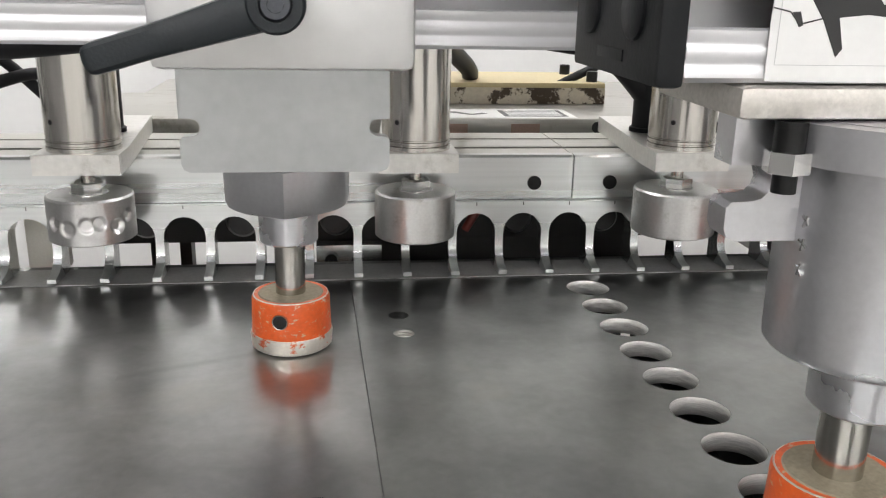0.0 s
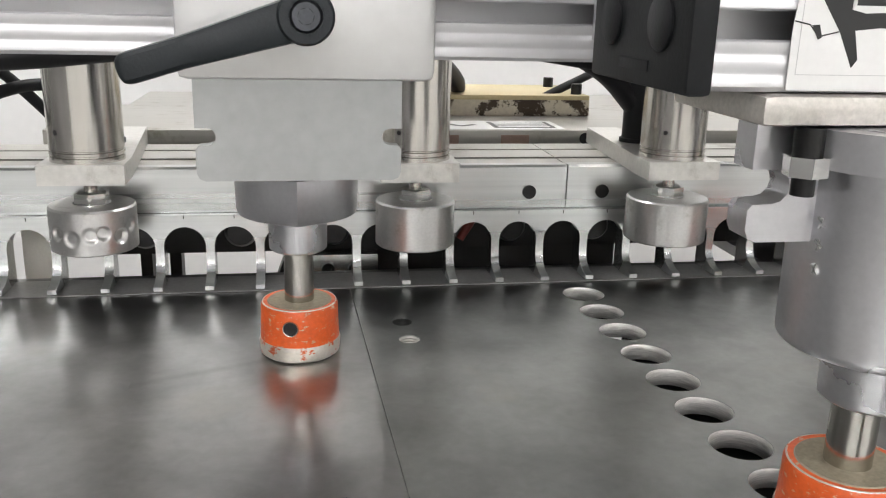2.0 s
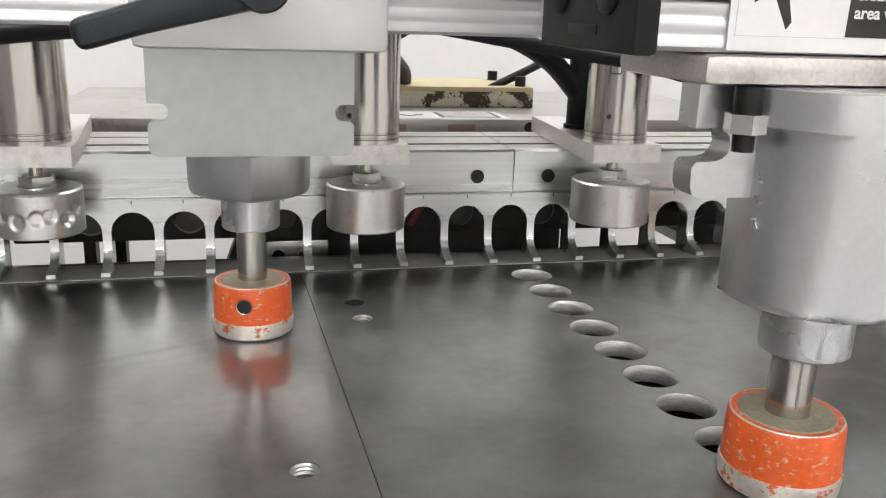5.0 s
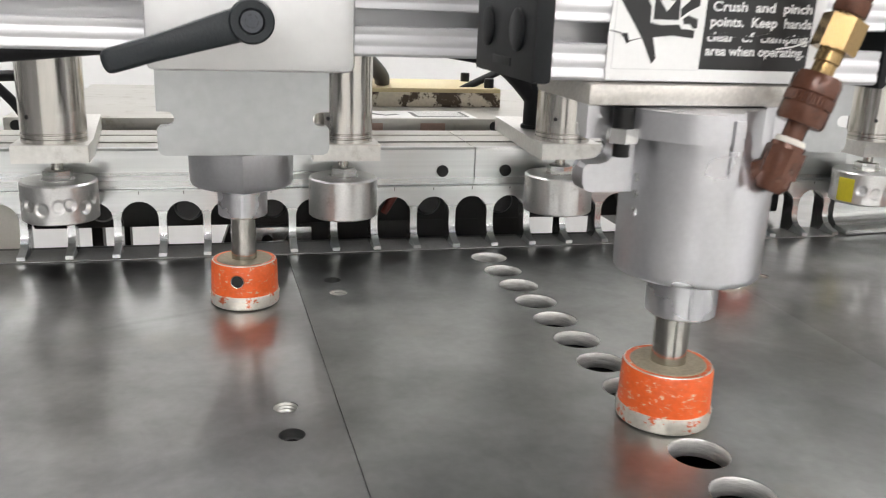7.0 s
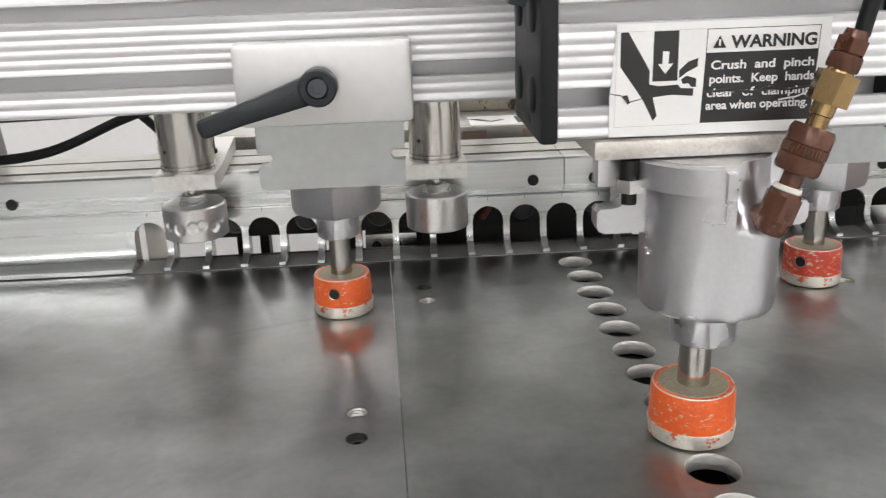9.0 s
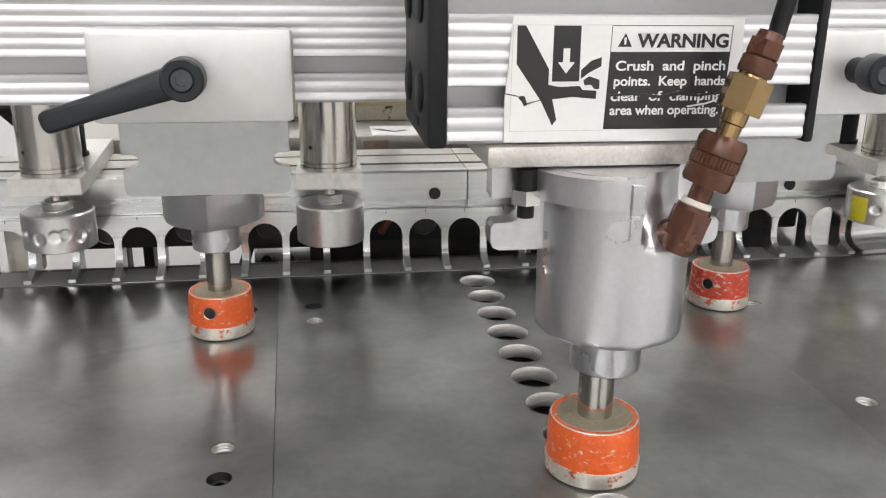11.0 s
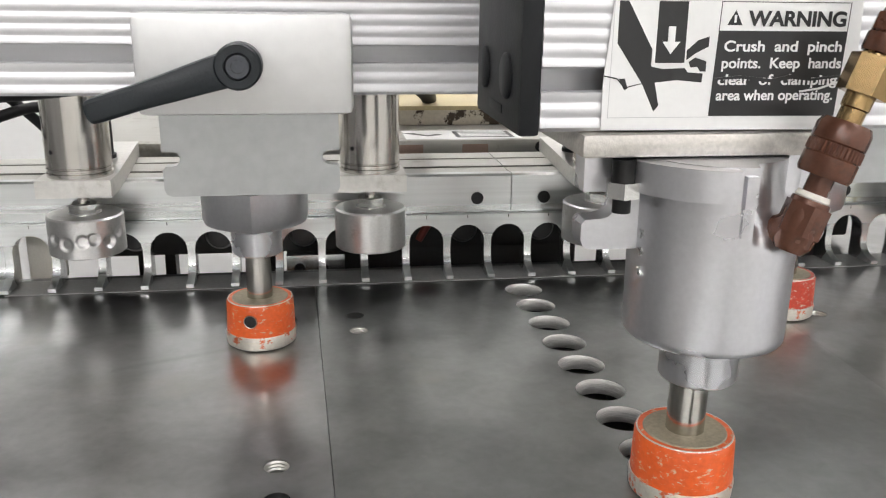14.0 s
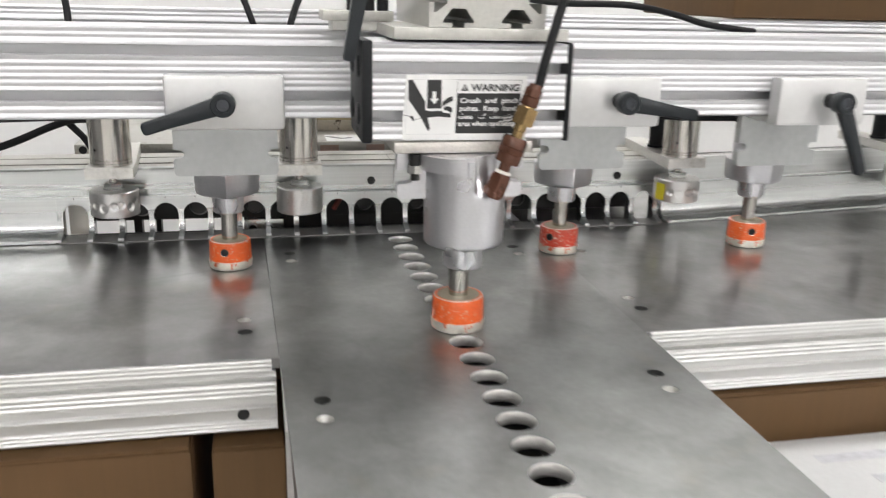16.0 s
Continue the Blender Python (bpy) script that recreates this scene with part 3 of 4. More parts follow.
def ring_piece(a0, a1, r0, r1, z0, z1):
    arc = [radians(a0 + (a1 - a0) * k / 24) for k in range(25)]
    return prism([(r1 * math.cos(a), r1 * math.sin(a)) for a in arc] + [(r0 * math.cos(a), r0 * math.sin(a)) for a in arc[::-1]], z0, z1, "z")
part("flange", joined(ring_piece(188, 261, 0.030, 0.0392, 0.1385, 0.1505)), CAST, near)
def scooped():
    """Cylinder body with a recess for the air port in its front right side."""
    bm = bmesh.new()
    rings, seg = [], 120
    levels = [(0.0310, 0.0752), (0.0320, 0.0755), (0.0326, 0.0763), (0.0328, 0.0782)] + [(0.0328 + 0.0008 * k / 20, 0.0782 + 0.0726 * k / 20) for k in range(1, 21)]
    for r, z in levels:
        ring = []
        for k in range(seg):
            a = 360 * k / seg
            d = min(max((a - 271) / 4, 0), 1) * min(max((350 - a) / 8, 0), 1)
            v = min(max((z - 0.1195 - 0.004 * max(0, (a - 300) / 40)) / 0.014, 0), 1)
            q = r - 0.0075 * d * v
            ring.append(bm.verts.new((q * math.cos(radians(a)), q * math.sin(radians(a)), z)))
        rings.append(ring)
    for a, b in zip(rings, rings[1:]):
        for k in range(seg):
            bm.faces.new((a[k], a[(k + 1) % seg], b[(k + 1) % seg], b[k]))
    bm.faces.new(list(reversed(rings[0])))
    bm.faces.new(rings[-1])
    bmesh.ops.recalc_face_normals(bm, faces=bm.faces)
    return bm
part("barrel", moved(scooped(), Matrix.Translation((0.0027, 0, 0))), CAST, near, "cast aluminium cylinder body")
part("mount_plate", mount_plate(-0.0535, 0.050, -0.004, 0.008, 0.113, 0.1505, 0.1310, 0.0055, 0.008), CAST, near, "notched mounting ear")
part("collar", lathe([(0.0, 0.0540), (0.0150, 0.0540), (0.0162, 0.0550), (0.0165, 0.0760)], 0.0030), CAST, near)
part("rod", lathe([(0.0082, 0.029), (0.0082, 0.0545)], seg=32), ROD, near, "polished steel rod")
part("bolt", moved(prism(hexagon(0.0068, 0.3), 0.0, 0.0062, "z"), Matrix.Translation((-0.0405, -0.0115, 0.1360))), BRIGHT, near, "zinc hex nut under the ear")
part("stud", lathe([(0.0036, 0.1300), (0.0036, 0.1362), (0.0046, 0.1422), (0.0046, 0.1508)], -0.0405, -0.0115, seg=20), DARK_STEEL, near, "dark threaded stud")
part("port_lip", joined(ring_piece(265, 272, 0.030, 0.0365, 0.1360, 0.1480), ring_piece(266, 271.5, 0.030, 0.0344, 0.1245, 0.1360)), CAST, near, "raised lip beside the air port")
clamp_foot(near, 0, 0, False, 1.05)
for w, tilt in ((0.0, 0.5), (0.0004, -0.6), (-0.0072, 0.3), (-0.0068, -0.9), (-0.0150, 0.4), (-0.0153, -0.5)):
    part("stamp_mark", moved(box(-0.0019, 0.0019, -0.0003, 0.0003, -0.00035, 0.00035), Matrix.Translation((-0.0299, -0.0079, 0.1200 + w)) @ Matrix.Rotation(radians(-76), 4, "Z") @ Matrix.Rotation(tilt + 1.4, 4, "Y")), BRIGHT, near)

# air fitting that leans out of the near clamp
fit_thing = thing("air_fitting", "brown and brass push-in air fitting with a black hose", "fitting", (0.0465, -0.327, 0.1265))
lean = Matrix.Rotation(radians(19.5), 4, "Y")
part("elbow", joined(tube([(-0.008, 0.018, -0.002), (-0.004, 0.007, -0.002), (-0.001, 0.0, 0.002)], 0.0066), moved(lathe([(0.0, -0.0085), (0.0055, -0.008), (0.0074, -0.005), (0.0078, 0.006), (0.0070, 0.0125), (0.0, 0.0125)], seg=24), lean), moved(prism(hexagon(0.0086, 0.2), -0.001, 0.0105, "z"), lean)), BROWN, fit_thing, "brown composite elbow")
part("tape_ring", moved(lathe([(0.0060, 0.0125), (0.0064, 0.0130), (0.0060, 0.0150)], seg=24), lean), TAPE, fit_thing, "white sealing tape")
part("neck", moved(lathe([(0.0046, 0.014), (0.0046, 0.0225)], seg=20), lean), BROWN, fit_thing)
teeth = [(q * math.cos(2 * math.pi * k / 144), q * math.sin(2 * math.pi * k / 144)) for k, q in enumerate([0.0101, 0.0101, 0.0095, 0.0095] * 36)]
part("coupling", moved(joined(lathe([(0.0, 0.0215), (0.0092, 0.0215), (0.0100, 0.0230), (0.0100, 0.0290), (0.0094, 0.0296), (0.0094, 0.0340), (0.0100, 0.0346), (0.0100, 0.0400), (0.0088, 0.0425), (0.0, 0.0425)], seg=32), prism(teeth, 0.0297, 0.0339, "z")), lean), BROWN, fit_thing, "brown knurled coupling")
part("stem", moved(lathe([(0.0046, 0.0424), (0.0046, 0.0475), (0.0052, 0.0480), (0.0052, 0.0530)], seg=20), lean), BRASS, fit_thing, "brass stem")
part("hex_body", moved(joined(prism(hexagon(0.0092, 0.3), 0.0530, 0.0665, "z"), lathe([(0.0060, 0.0664), (0.0056, 0.0682)], seg=20)), lean), BRASS, fit_thing, "brass hexagon body")
part("hose_nut", moved(joined(lathe([(0.0066, 0.0680), (0.0070, 0.0690), (0.0070, 0.0745), (0.0058, 0.0755)], seg=24), prism(hexagon(0.0072), 0.0755, 0.0815, "z"), lathe([(0.0055, 0.0815), (0.0048, 0.0850)], seg=20)), lean), BROWN, fit_thing, "brown hose nut")
part("hose", tube([(0.0300, 0, 0.0780), (0.034, 0.0, 0.097), (0.042, 0.002, 0.125), (0.052, 0.012, 0.155), (0.07, 0.06, 0.20), (0.10, 0.16, 0.24)], 0.0036), RUBBER, fit_thing, "black air hose")

# warning sticker on the centre profile
LX0, LZ0, LY = -0.0240, 0.1618, -0.3066
sticker = thing("warning_sticker", "torn white and black warning sticker on the profile", "sticker", (LX0, LY, LZ0))
def flat(points, depth):
    """A thin printed shape on the sticker; points in millimetres from its lower left corner."""
    return prism([(u / 1000, v / 1000) for u, v in points], -depth, 0.0, "y")
part("sheet", flat([(-1.0, 0), (99, -0.6), (97.5, 49.6), (1.5, 49.8), (0, 30), (-1.2, 18)], 0.00025), PAPER, sticker, "white sheet")
part("text_panel", flat([(40.6, 4.9), (91.5, 4.6), (92.6, 36.0), (41.6, 36.0)], 0.0004), INK, sticker, "black text panel")
for pts in ([(3.2, 46.2), (6.6, 46.2), (16.6, 29.3), (16.6, 23.2), (21.1, 22.2), (29.6, 22.6), (31.0, 21.0), (36.8, 20.6), (36.7, 17.3), (26.9, 18.2), (18.5, 17.3), (20.6, 9.0), (18.9, 6.7), (13.7, 16.8), (3.3, 31.3)],
            [(18.0, 46.2), (29.1, 46.2), (29.3, 24.4), (18.0, 24.4)],
            [(29.9, 28.9), (34.0, 32.6), (38.2, 33.9), (38.2, 30.3), (33.4, 27.9), (30.0, 25.4)],
            [(31.0, 24.8), (33.4, 26.4), (37.8, 25.0), (37.9, 21.3), (35.8, 21.3), (34.4, 23.0), (31.8, 22.8)],
            [(4.6, 18.6), (7.0, 18.8), (8.2, 15.2), (7.0, 14.6)]):
    part("pictogram", flat(pts, 0.0004), INK, sticker)
part("arrow", flat([(22.2, 37.4), (24.9, 37.4), (24.9, 32.0), (27.0, 32.0), (23.6, 27.6), (20.2, 32.0), (22.2, 32.0)], 0.0006), PAPER, sticker)
for pts in ([(42.2, 46.4), (42.2, 46.1), (92.9, 46.1), (92.9, 46.4)], [(92.6, 46.4), (92.9, 46.4), (92.6, 36), (92.3, 36)], [(41.8, 46.4), (42.1, 46.4), (41.8, 36), (41.5, 36)],
            [(1.4, 46.3), (42, 46.4), (42, 46.6), (1.4, 46.5)], [(1.2, 4.4), (41, 4.4), (41, 4.6), (1.2, 4.6)], [(1.2, 4.4), (1.4, 4.4), (1.6, 46.4), (1.4, 46.4)]):
    part("rule_line", flat(pts, 0.00035), FAINT_INK if pts[0][0] < 2 else INK, sticker)
for pts in ([(16.9, 30.0), (17.4, 30.0), (17.4, 23.6), (16.9, 23.6)], [(17.4, 24.2), (29.6, 24.2), (29.6, 23.6), (17.4, 23.6)]):
    part("ram_outline", flat(pts, 0.0006), PAPER, sticker)
part("alert_sign", flat([(44.6, 38.0), (50.4, 38.0), (47.5, 43.3)], 0.0005), INK, sticker)
part("alert_mark", flat([(47.1, 38.9), (47.9, 38.9), (48.0, 41.6), (47.0, 41.6)], 0.0006), PAPER, sticker)
part("crease", flat([(-1, 19.9), (4, 18.9), (7, 15.6), (13.8, 17.2), (13.8, 16.9), (7, 15.2), (4, 18.5), (-1, 19.5)], 0.0005), INK, sticker, "dark torn crease")
part("torn_strip", flat([(41.2, 19.0), (52, 19.9), (64, 18.6), (72, 20.3), (80, 18.8), (92, 20.0), (92, 19.2), (80, 17.9), (72, 18.6), (64, 17.3), (52, 18.7), (41.2, 18.2)], 0.0009), INK, sticker, "torn crease across the black panel")
part("peeled_edge", flat([(76, 14.2), (84, 15.4), (91, 17.6), (91, 17.0), (84, 14.7), (76, 13.6)], 0.0009), PAPER, sticker)

def lettering(body, size, x, z, mat, width=None, dark=True):
    cu = bpy.data.curves.new("lettering", "FONT")
    cu.body, cu.size, cu.extrude, cu.offset = body, size, 0.00005, size * (0.034 if size > 0.007 else 0.021)
    ob = bpy.data.objects.new("lettering", cu)
    scene.collection.objects.link(ob)
    bpy.context.view_layer.update()
    me = bpy.data.meshes.new_from_object(ob.evaluated_get(bpy.context.evaluated_depsgraph_get()))
    wide = max(v.co.x for v in me.vertices)
    bpy.data.objects.remove(ob)
    k = width / wide if width else 1
    me.transform(Matrix.Translation((x, -0.00058, z)) @ Matrix.Rotation(radians(90), 4, "X") @ Matrix.Diagonal((k, 1, 1, 1)))
    me.materials.clear()
    me.materials.append(mat)
    t = new("lettering", me)
    t.parent = sticker
    return t
lettering("WARNING", 0.0074, 0.0528, 0.0379, INK, 0.0385)
for row, (line, x, z, w) in enumerate((("Crush  and  pinch", 0.0440, 0.0287, 0.0470), ("points.  Keep  ha" + "nds", 0.0436, 0.0226, 0.0480), ("clear  of  clamping", 0.0428, 0.0165, 0.0480), ("area when operating.", 0.0428, 0.0108, 0.0470))):
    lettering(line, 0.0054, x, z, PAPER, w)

# profile and blocks on top of the centre profile
upper = thing("top_profile", "double slotted aluminium profile with its open end forward", "profile", (0.0405, -0.305, 0.245))
def web_end():
    """Forty by eighty millimetre profile as one outline with a T-slot in every face."""
    slot = [(-4.1, 0), (-4.1, 3.2), (-10.5, 3.2), (-10.5, 5.2), (-4.6, 12.5), (4.6, 12.5), (10.5, 5.2), (10.5, 3.2), (4.1, 3.2), (4.1, 0)]
    out = [(-41, 0)]
    for c in (-20.5, 20.5):
        out += [(c + u, v) for u, v in slot]
    out += [(41, 0)] + [(41 - v, 20.5 + u) for u, v in slot] + [(41, 41)]
    for c in (20.5, -20.5):
        out += [(c - u, 41 - v) for u, v in slot]
    out += [(-41, 41)] + [(-41 + v, 20.5 - u) for u, v in slot]
    return prism([(u / 1000, v / 1000) for u, v in out], 0, 0.16, "y")
part("extrusion", moved(web_end(), Matrix.Translation((0, 0, 0.0019)) @ Matrix.Diagonal((1.12, 1, 1.12, 1))), CREAM_GREY_ALU, upper)
cover = thing("saddle_plate", "flat aluminium plate lying on the profile", "plate", (0.03, -0.25, 0.237))
part("plate", box(-0.062, 0.076, -0.055, 0.075, 0.0005, 0.0098, bevel=0.001), CREAM_GREY_ALU, cover)
blk = thing("hold_down_block", "aluminium block with black socket bolts on the beam", "block", (-0.03, -0.20, 0.2395))
part("block", box(-0.048, 0.012, -0.012, 0.035, 0.008, 0.0165, bevel=0.001), CREAM_GREY_ALU, blk)
part("block_base", box(-0.040, 0.008, -0.010, 0.030, 0.0, 0.008), CREAM_GREY_ALU, blk)
for x in (-0.022, -0.008, 0.004):
    part("bolt", lathe([(0.0050, 0.0165), (0.0050, 0.0255), (0.0044, 0.0262), (0.0026, 0.0262), (0.0026, 0.022), (0.0, 0.022)], x, -0.001, seg=20), DARK_STEEL, blk, "black socket bolt")
hang = thing("clamping_lever", "black plastic lever hanging beside the end cap", "lever", (-0.0545, -0.290, 0.245))
part("handle", moved(prism([(-0.0044, -0.053), (-0.0034, -0.0555), (0.0034, -0.0555), (0.0044, -0.053), (0.0068, 0.048), (0.0050, 0.054), (-0.0050, 0.054), (-0.0070, 0.048)], -0.0050, 0.0050, "y"), Matrix.Translation((0, 0, 0.030)) @ Matrix.Rotation(radians(10.6), 4, "Y")), LEVER, hang)
part("hub", moved(lathe([(0.0, -0.004), (0.011, -0.004), (0.011, 0.03), (0.0, 0.03)], seg=24), Matrix.Translation((0.012, 0, 0.068)) @ Matrix.Rotation(radians(90), 4, "X")), BLACK, hang)

# ---- clamps over the fence ----
def dented(r, marks, low=-0.0432):
    """Turned disc whose rim carries shallow drill dents."""
    bm = bmesh.new()
    rings, seg = [], 200
    levels = [(r - 0.0012, low - 0.0008)] + [(r, low - (low + 0.0160) * k / 30) for k in range(31)] + [(r - 0.001, -0.0148)]
    for q, z in levels:
        ring = []
        for k in range(seg):
            a = 2 * math.pi * k / seg
            dent = 0.0
            for m, mz, mr in marks:
                d = math.hypot(r * ((a - radians(m) + math.pi) % (2 * math.pi) - math.pi), z - mz) / mr
                dent = max(dent, 0.0024 * min(1.0, (1 - d) * 2.8) * (0.8 + 0.3 * math.sin(m * 7.0)) if d < 1 else 0.0)
            ring.append(bm.verts.new(((q - dent) * math.cos(a), (q - dent) * math.sin(a), z)))
        rings.append(ring)
    for a, b in zip(rings, rings[1:]):
        for k in range(seg):
            bm.faces.new((a[k], a[(k + 1) % seg], b[(k + 1) % seg], b[k]))
    bm.faces.new(list(reversed(rings[0])))
    bm.faces.new(rings[-1])
    bmesh.ops.recalc_face_normals(bm, faces=bm.faces)
    return bm

def rear_clamp(x, disc_label, mat=DISC, marked=False, r=0.027):
    t = thing("fence_clamp", "steel air cylinder on an arm, " + disc_label, "clamp", (x, -0.010, 0.0775), "clamps over the fence")
    part("arm", prism([(-0.0240, -0.022), (0.0240, -0.022), (0.0240, 0.004), (0.0125, 0.135), (-0.0125, 0.135), (-0.0240, 0.004)], 0.0003, 0.0122, "z"), ARM, t, "flat tapered aluminium arm")
    cyl = part("cylinder", lathe([(0.0212, 0.0122), (0.0212, 0.0150), (0.0203, 0.0154), (0.0203, 0.0162), (0.0213, 0.0166), (0.0213, 0.0180), (0.0205, 0.0184), (0.0205, 0.0190), (0.0210, 0.0194), (0.0210, 0.10), (0.0, 0.10)], seg=64), BRUSHED, t, "brushed steel air cylinder")
    # Dark disc on the surface in place of the shaded vent.
    part("vent_hole", moved(lathe([(0.0015, 0.0), (0.0015, 0.0006)], seg=12), Matrix.Rotation(radians(-38), 4, "Z") @ Matrix.Translation((0, -0.0206, 0.030)) @ Matrix.Rotation(radians(90), 4, "X")), DARK, cyl)
    part("stud", lathe([(0.0040, -0.012), (0.0040, 0.0)], seg=16), ROD, t)
    part("nut", moved(joined(prism(hexagon(0.0102), -0.0142, -0.0080, "z"), lathe([(0.0088, -0.0080), (0.0076, -0.0071), (0.0, -0.0071)], seg=24), lathe([(0.0110, -0.0148), (0.0110, -0.0142)], seg=24)), Matrix.Rotation(0.5, 4, "Z")), BRIGHT, t, "zinc plated hex nut")
    disc = part("disc", dented(r, ((205, -0.030, 0.0040), (228, -0.029, 0.0045), (252, -0.031, 0.0052), (277, -0.029, 0.0050), (293, -0.028, 0.0046), (318, -0.031, 0.0048), (338, -0.026, 0.0040)), -0.0412) if marked else lathe([(0.0, -0.0440), (r - 0.0012, -0.0440), (r, -0.0430), (r, -0.0160), (r - 0.001, -0.0148), (0.0, -0.0146)], seg=64), mat, t, "turned metal pressure disc")
    part("spring_post", lathe([(0.0115, 0.0122), (0.0115, 0.0150), (0.0098, 0.0155), (0.0098, 0.082)], -0.001, 0.062, seg=28), BLACK, t, "black post behind the cylinder")
    return t
rear_clamp(-0.2888, "its disc dented by drill marks", marked=True, r=0.0252)
rear_clamp(-0.0925, "with a smooth disc", r=0.0253)
rear_clamp(0.0788, "with a worn disc")
last = rear_clamp(0.3640, "its disc wrapped with yellow tape", marked=True)
part("tape_band", prism([(0.0274 * math.cos(a), 0.0274 * math.sin(a)) for a in [math.pi * (1.02 + 0.034 * k) for k in range(6)]] + [(0.0266 * math.cos(a), 0.0266 * math.sin(a)) for a in [math.pi * (1.19 - 0.034 * k) for k in range(6)]], -0.040, -0.020, "z"), YELLOW, last, "yellow tape")

far = rear_clamp(0.724, "standing on the swung fence")
far.location.y = 0.035
# printed maker's plate on one cylinder, as plain bars
printed = [c for c in bpy.data.objects if c.name.startswith("cylinder")][2]
for a0, a1, z0, z1 in ((-132, -131, 0.058, 0.098), (-113, -112, 0.058, 0.098), (-131, -113, 0.0575, 0.0582), (-126, -118, 0.062, 0.074), (-126, -118, 0.077, 0.094)):
    arc = [radians(a0 + (a1 - a0) * k / 6) for k in range(7)]
    part("print_bar", prism([(0.02115 * math.cos(a), 0.02115 * math.sin(a)) for a in arc] + [(0.0208 * math.cos(a), 0.0208 * math.sin(a)) for a in arc[::-1]], z0, z1, "z"), INK, printed)

# ---- behind the fence ----
bar = thing("rear_bar", "flat aluminium bar along the back of the fence", "bar", (-0.136, 0.19, 0.0665))
part("bar", box(-0.222, 0.40, -0.036, 0.13, 0.002, 0.0165, bevel=0.0008), SHADED_ALU, bar)
for x in (-0.212, 0.211, 0.315):
    # Each bore is a surface disc, its inner shade put into the colour.
    part("bore", moved(lathe([(0.0048, 0.0), (0.0048, 0.0006)], seg=20), Matrix.Translation((x, -0.036, 0.0095)) @ Matrix.Rotation(radians(90), 4, "X")), DARK, bar)
for x in (0.09, 0.15):
    part("paint_mark", moved(box(-0.012, 0.012, -0.0003, 0.0003, -0.004, 0.004), Matrix.Translation((x, -0.0361, 0.0085))), material("faded_red_paint_mark", (0.42, 0.30, 0.25), 0.5, 0.7, 90, 0.2, 0.0), bar, "faded red paint mark")
note = thing("caution_sticker", "small worn white and black sticker on the bar", "sticker", (0.003, 0.184, 0.0831))
part("sheet", box(-0.052, 0.056, -0.026, 0.024, 0.0, 0.0003), PAPER, note)
part("panel", box(-0.004, 0.050, -0.019, 0.017, 0.0003, 0.0005), INK, note)
for k in range(4):
    part("text_bar", box(0.0, 0.046, -0.0150 + k * 0.008, -0.0105 + k * 0.008, 0.0005, 0.0007), PAPER, note)
part("pictogram", prism([(-0.052, 0.009), (-0.042, 0.009), (-0.030, -0.006), (-0.020, 0.002), (-0.016, -0.002), (-0.030, -0.010), (-0.038, -0.004)], 0.0003, 0.0005, "z"), INK, note)
board = thing("wooden_board", "yellowed board with dark scuffed edge and black bolts", "board", (0.0, 0.279, 0.0832))
part("edge_layer", box(-0.14, 0.109, -0.034, 0.07, 0.0, 0.0150, bevel=0.0006), WOOD_EDGE, board, "scuffed dark and white edge")
part("top_layer", box(-0.14, 0.108, -0.036, 0.07, 0.0151, 0.0195, bevel=0.0006), WOOD, board, "yellowed top layer")
for x, y in ((0.099, -0.022), (0.092, 0.05), (-0.10, -0.022)):
    part("bolt", lathe([(0.0052, 0.0195), (0.0052, 0.0285), (0.0046, 0.0292), (0.0, 0.0292)], x, y, seg=18), DARK_STEEL, board, "black socket bolt")
stand = thing("spindle_unit", "dark spindle housing and frame behind the fence", "machine", (0, 0.2, -0.1))
part("spindle_housing", box(-0.325, 0.34, -0.13, -0.04, 0.106, 0.160, bevel=0.003), DARK, stand, "dark spindle housing")
part("gearbox", box(-0.115, 0.085, -0.11, 0.05, 0.0, 0.125, bevel=0.004), DARK, stand, "dark gearbox")
for k in range(9):
    part("spindle", moved(lathe([(0.0, 0.0), (0.009, 0.0), (0.0115, 0.004), (0.0115, 0.03)], seg=20), Matrix.Translation((-0.27 + k * 0.064, -0.155, 0.128)) @ Matrix.Rotation(radians(-90), 4, "X")), DARK_STEEL, stand, "dark drill spindle nose")
for x, tilt in ((-0.195, 0.35), (-0.155, 0.35), (-0.30, 0.0), (-0.275, 0.0), (0.13, 0.0)):
    part("strut", moved(box(-0.005, 0.005, -0.01, 0.01, -0.25, 0.13), Matrix.Translation((x, 0.03, 0.0)) @ Matrix.Rotation(tilt, 4, "Y")), DARK, stand, "black strut")
part("bed", box(-0.352, 0.42, 0.02, 0.42, 0.135, 0.165, bevel=0.002), SHADED_ALU, stand, "aluminium bed under the rear bar")
mount = thing("spindle_mount", "small aluminium block with black cap screws behind the slots", "block", (-0.133, 0.062, -0.012))
part("block", box(-0.0235, 0.0235, -0.004, 0.012, 0.0, 0.0185, bevel=0.0008), ALU_FENCE, mount)
for x, z in ((-0.013, 0.009), (0.006, 0.0085)):
    part("cap_screw", moved(lathe([(0.0046, 0.0), (0.0046, 0.005), (0.0040, 0.0056), (0.0022, 0.0056), (0.0022, 0.003), (0.0, 0.003)], seg=20), Matrix.Translation((x, -0.004, z)) @ Matrix.Rotation(radians(90), 4, "X")), DARK_STEEL, mount, "black cap screw")
pillar = thing("machine_post", "grey steel post behind the fence", "post", (-0.535, 0.15, -0.9))
part("post", prism([(-0.020, 0.0), (0.030, 0.0), (0.026, 0.975), (0.020, 1.06), (-0.020, 1.06)], -0.02, 0.02, "y"), GREY_PAINT, pillar)
cream = thing("cream_block", "small cream plastic block behind the slots", "block", (-0.338, 0.06, -0.01))
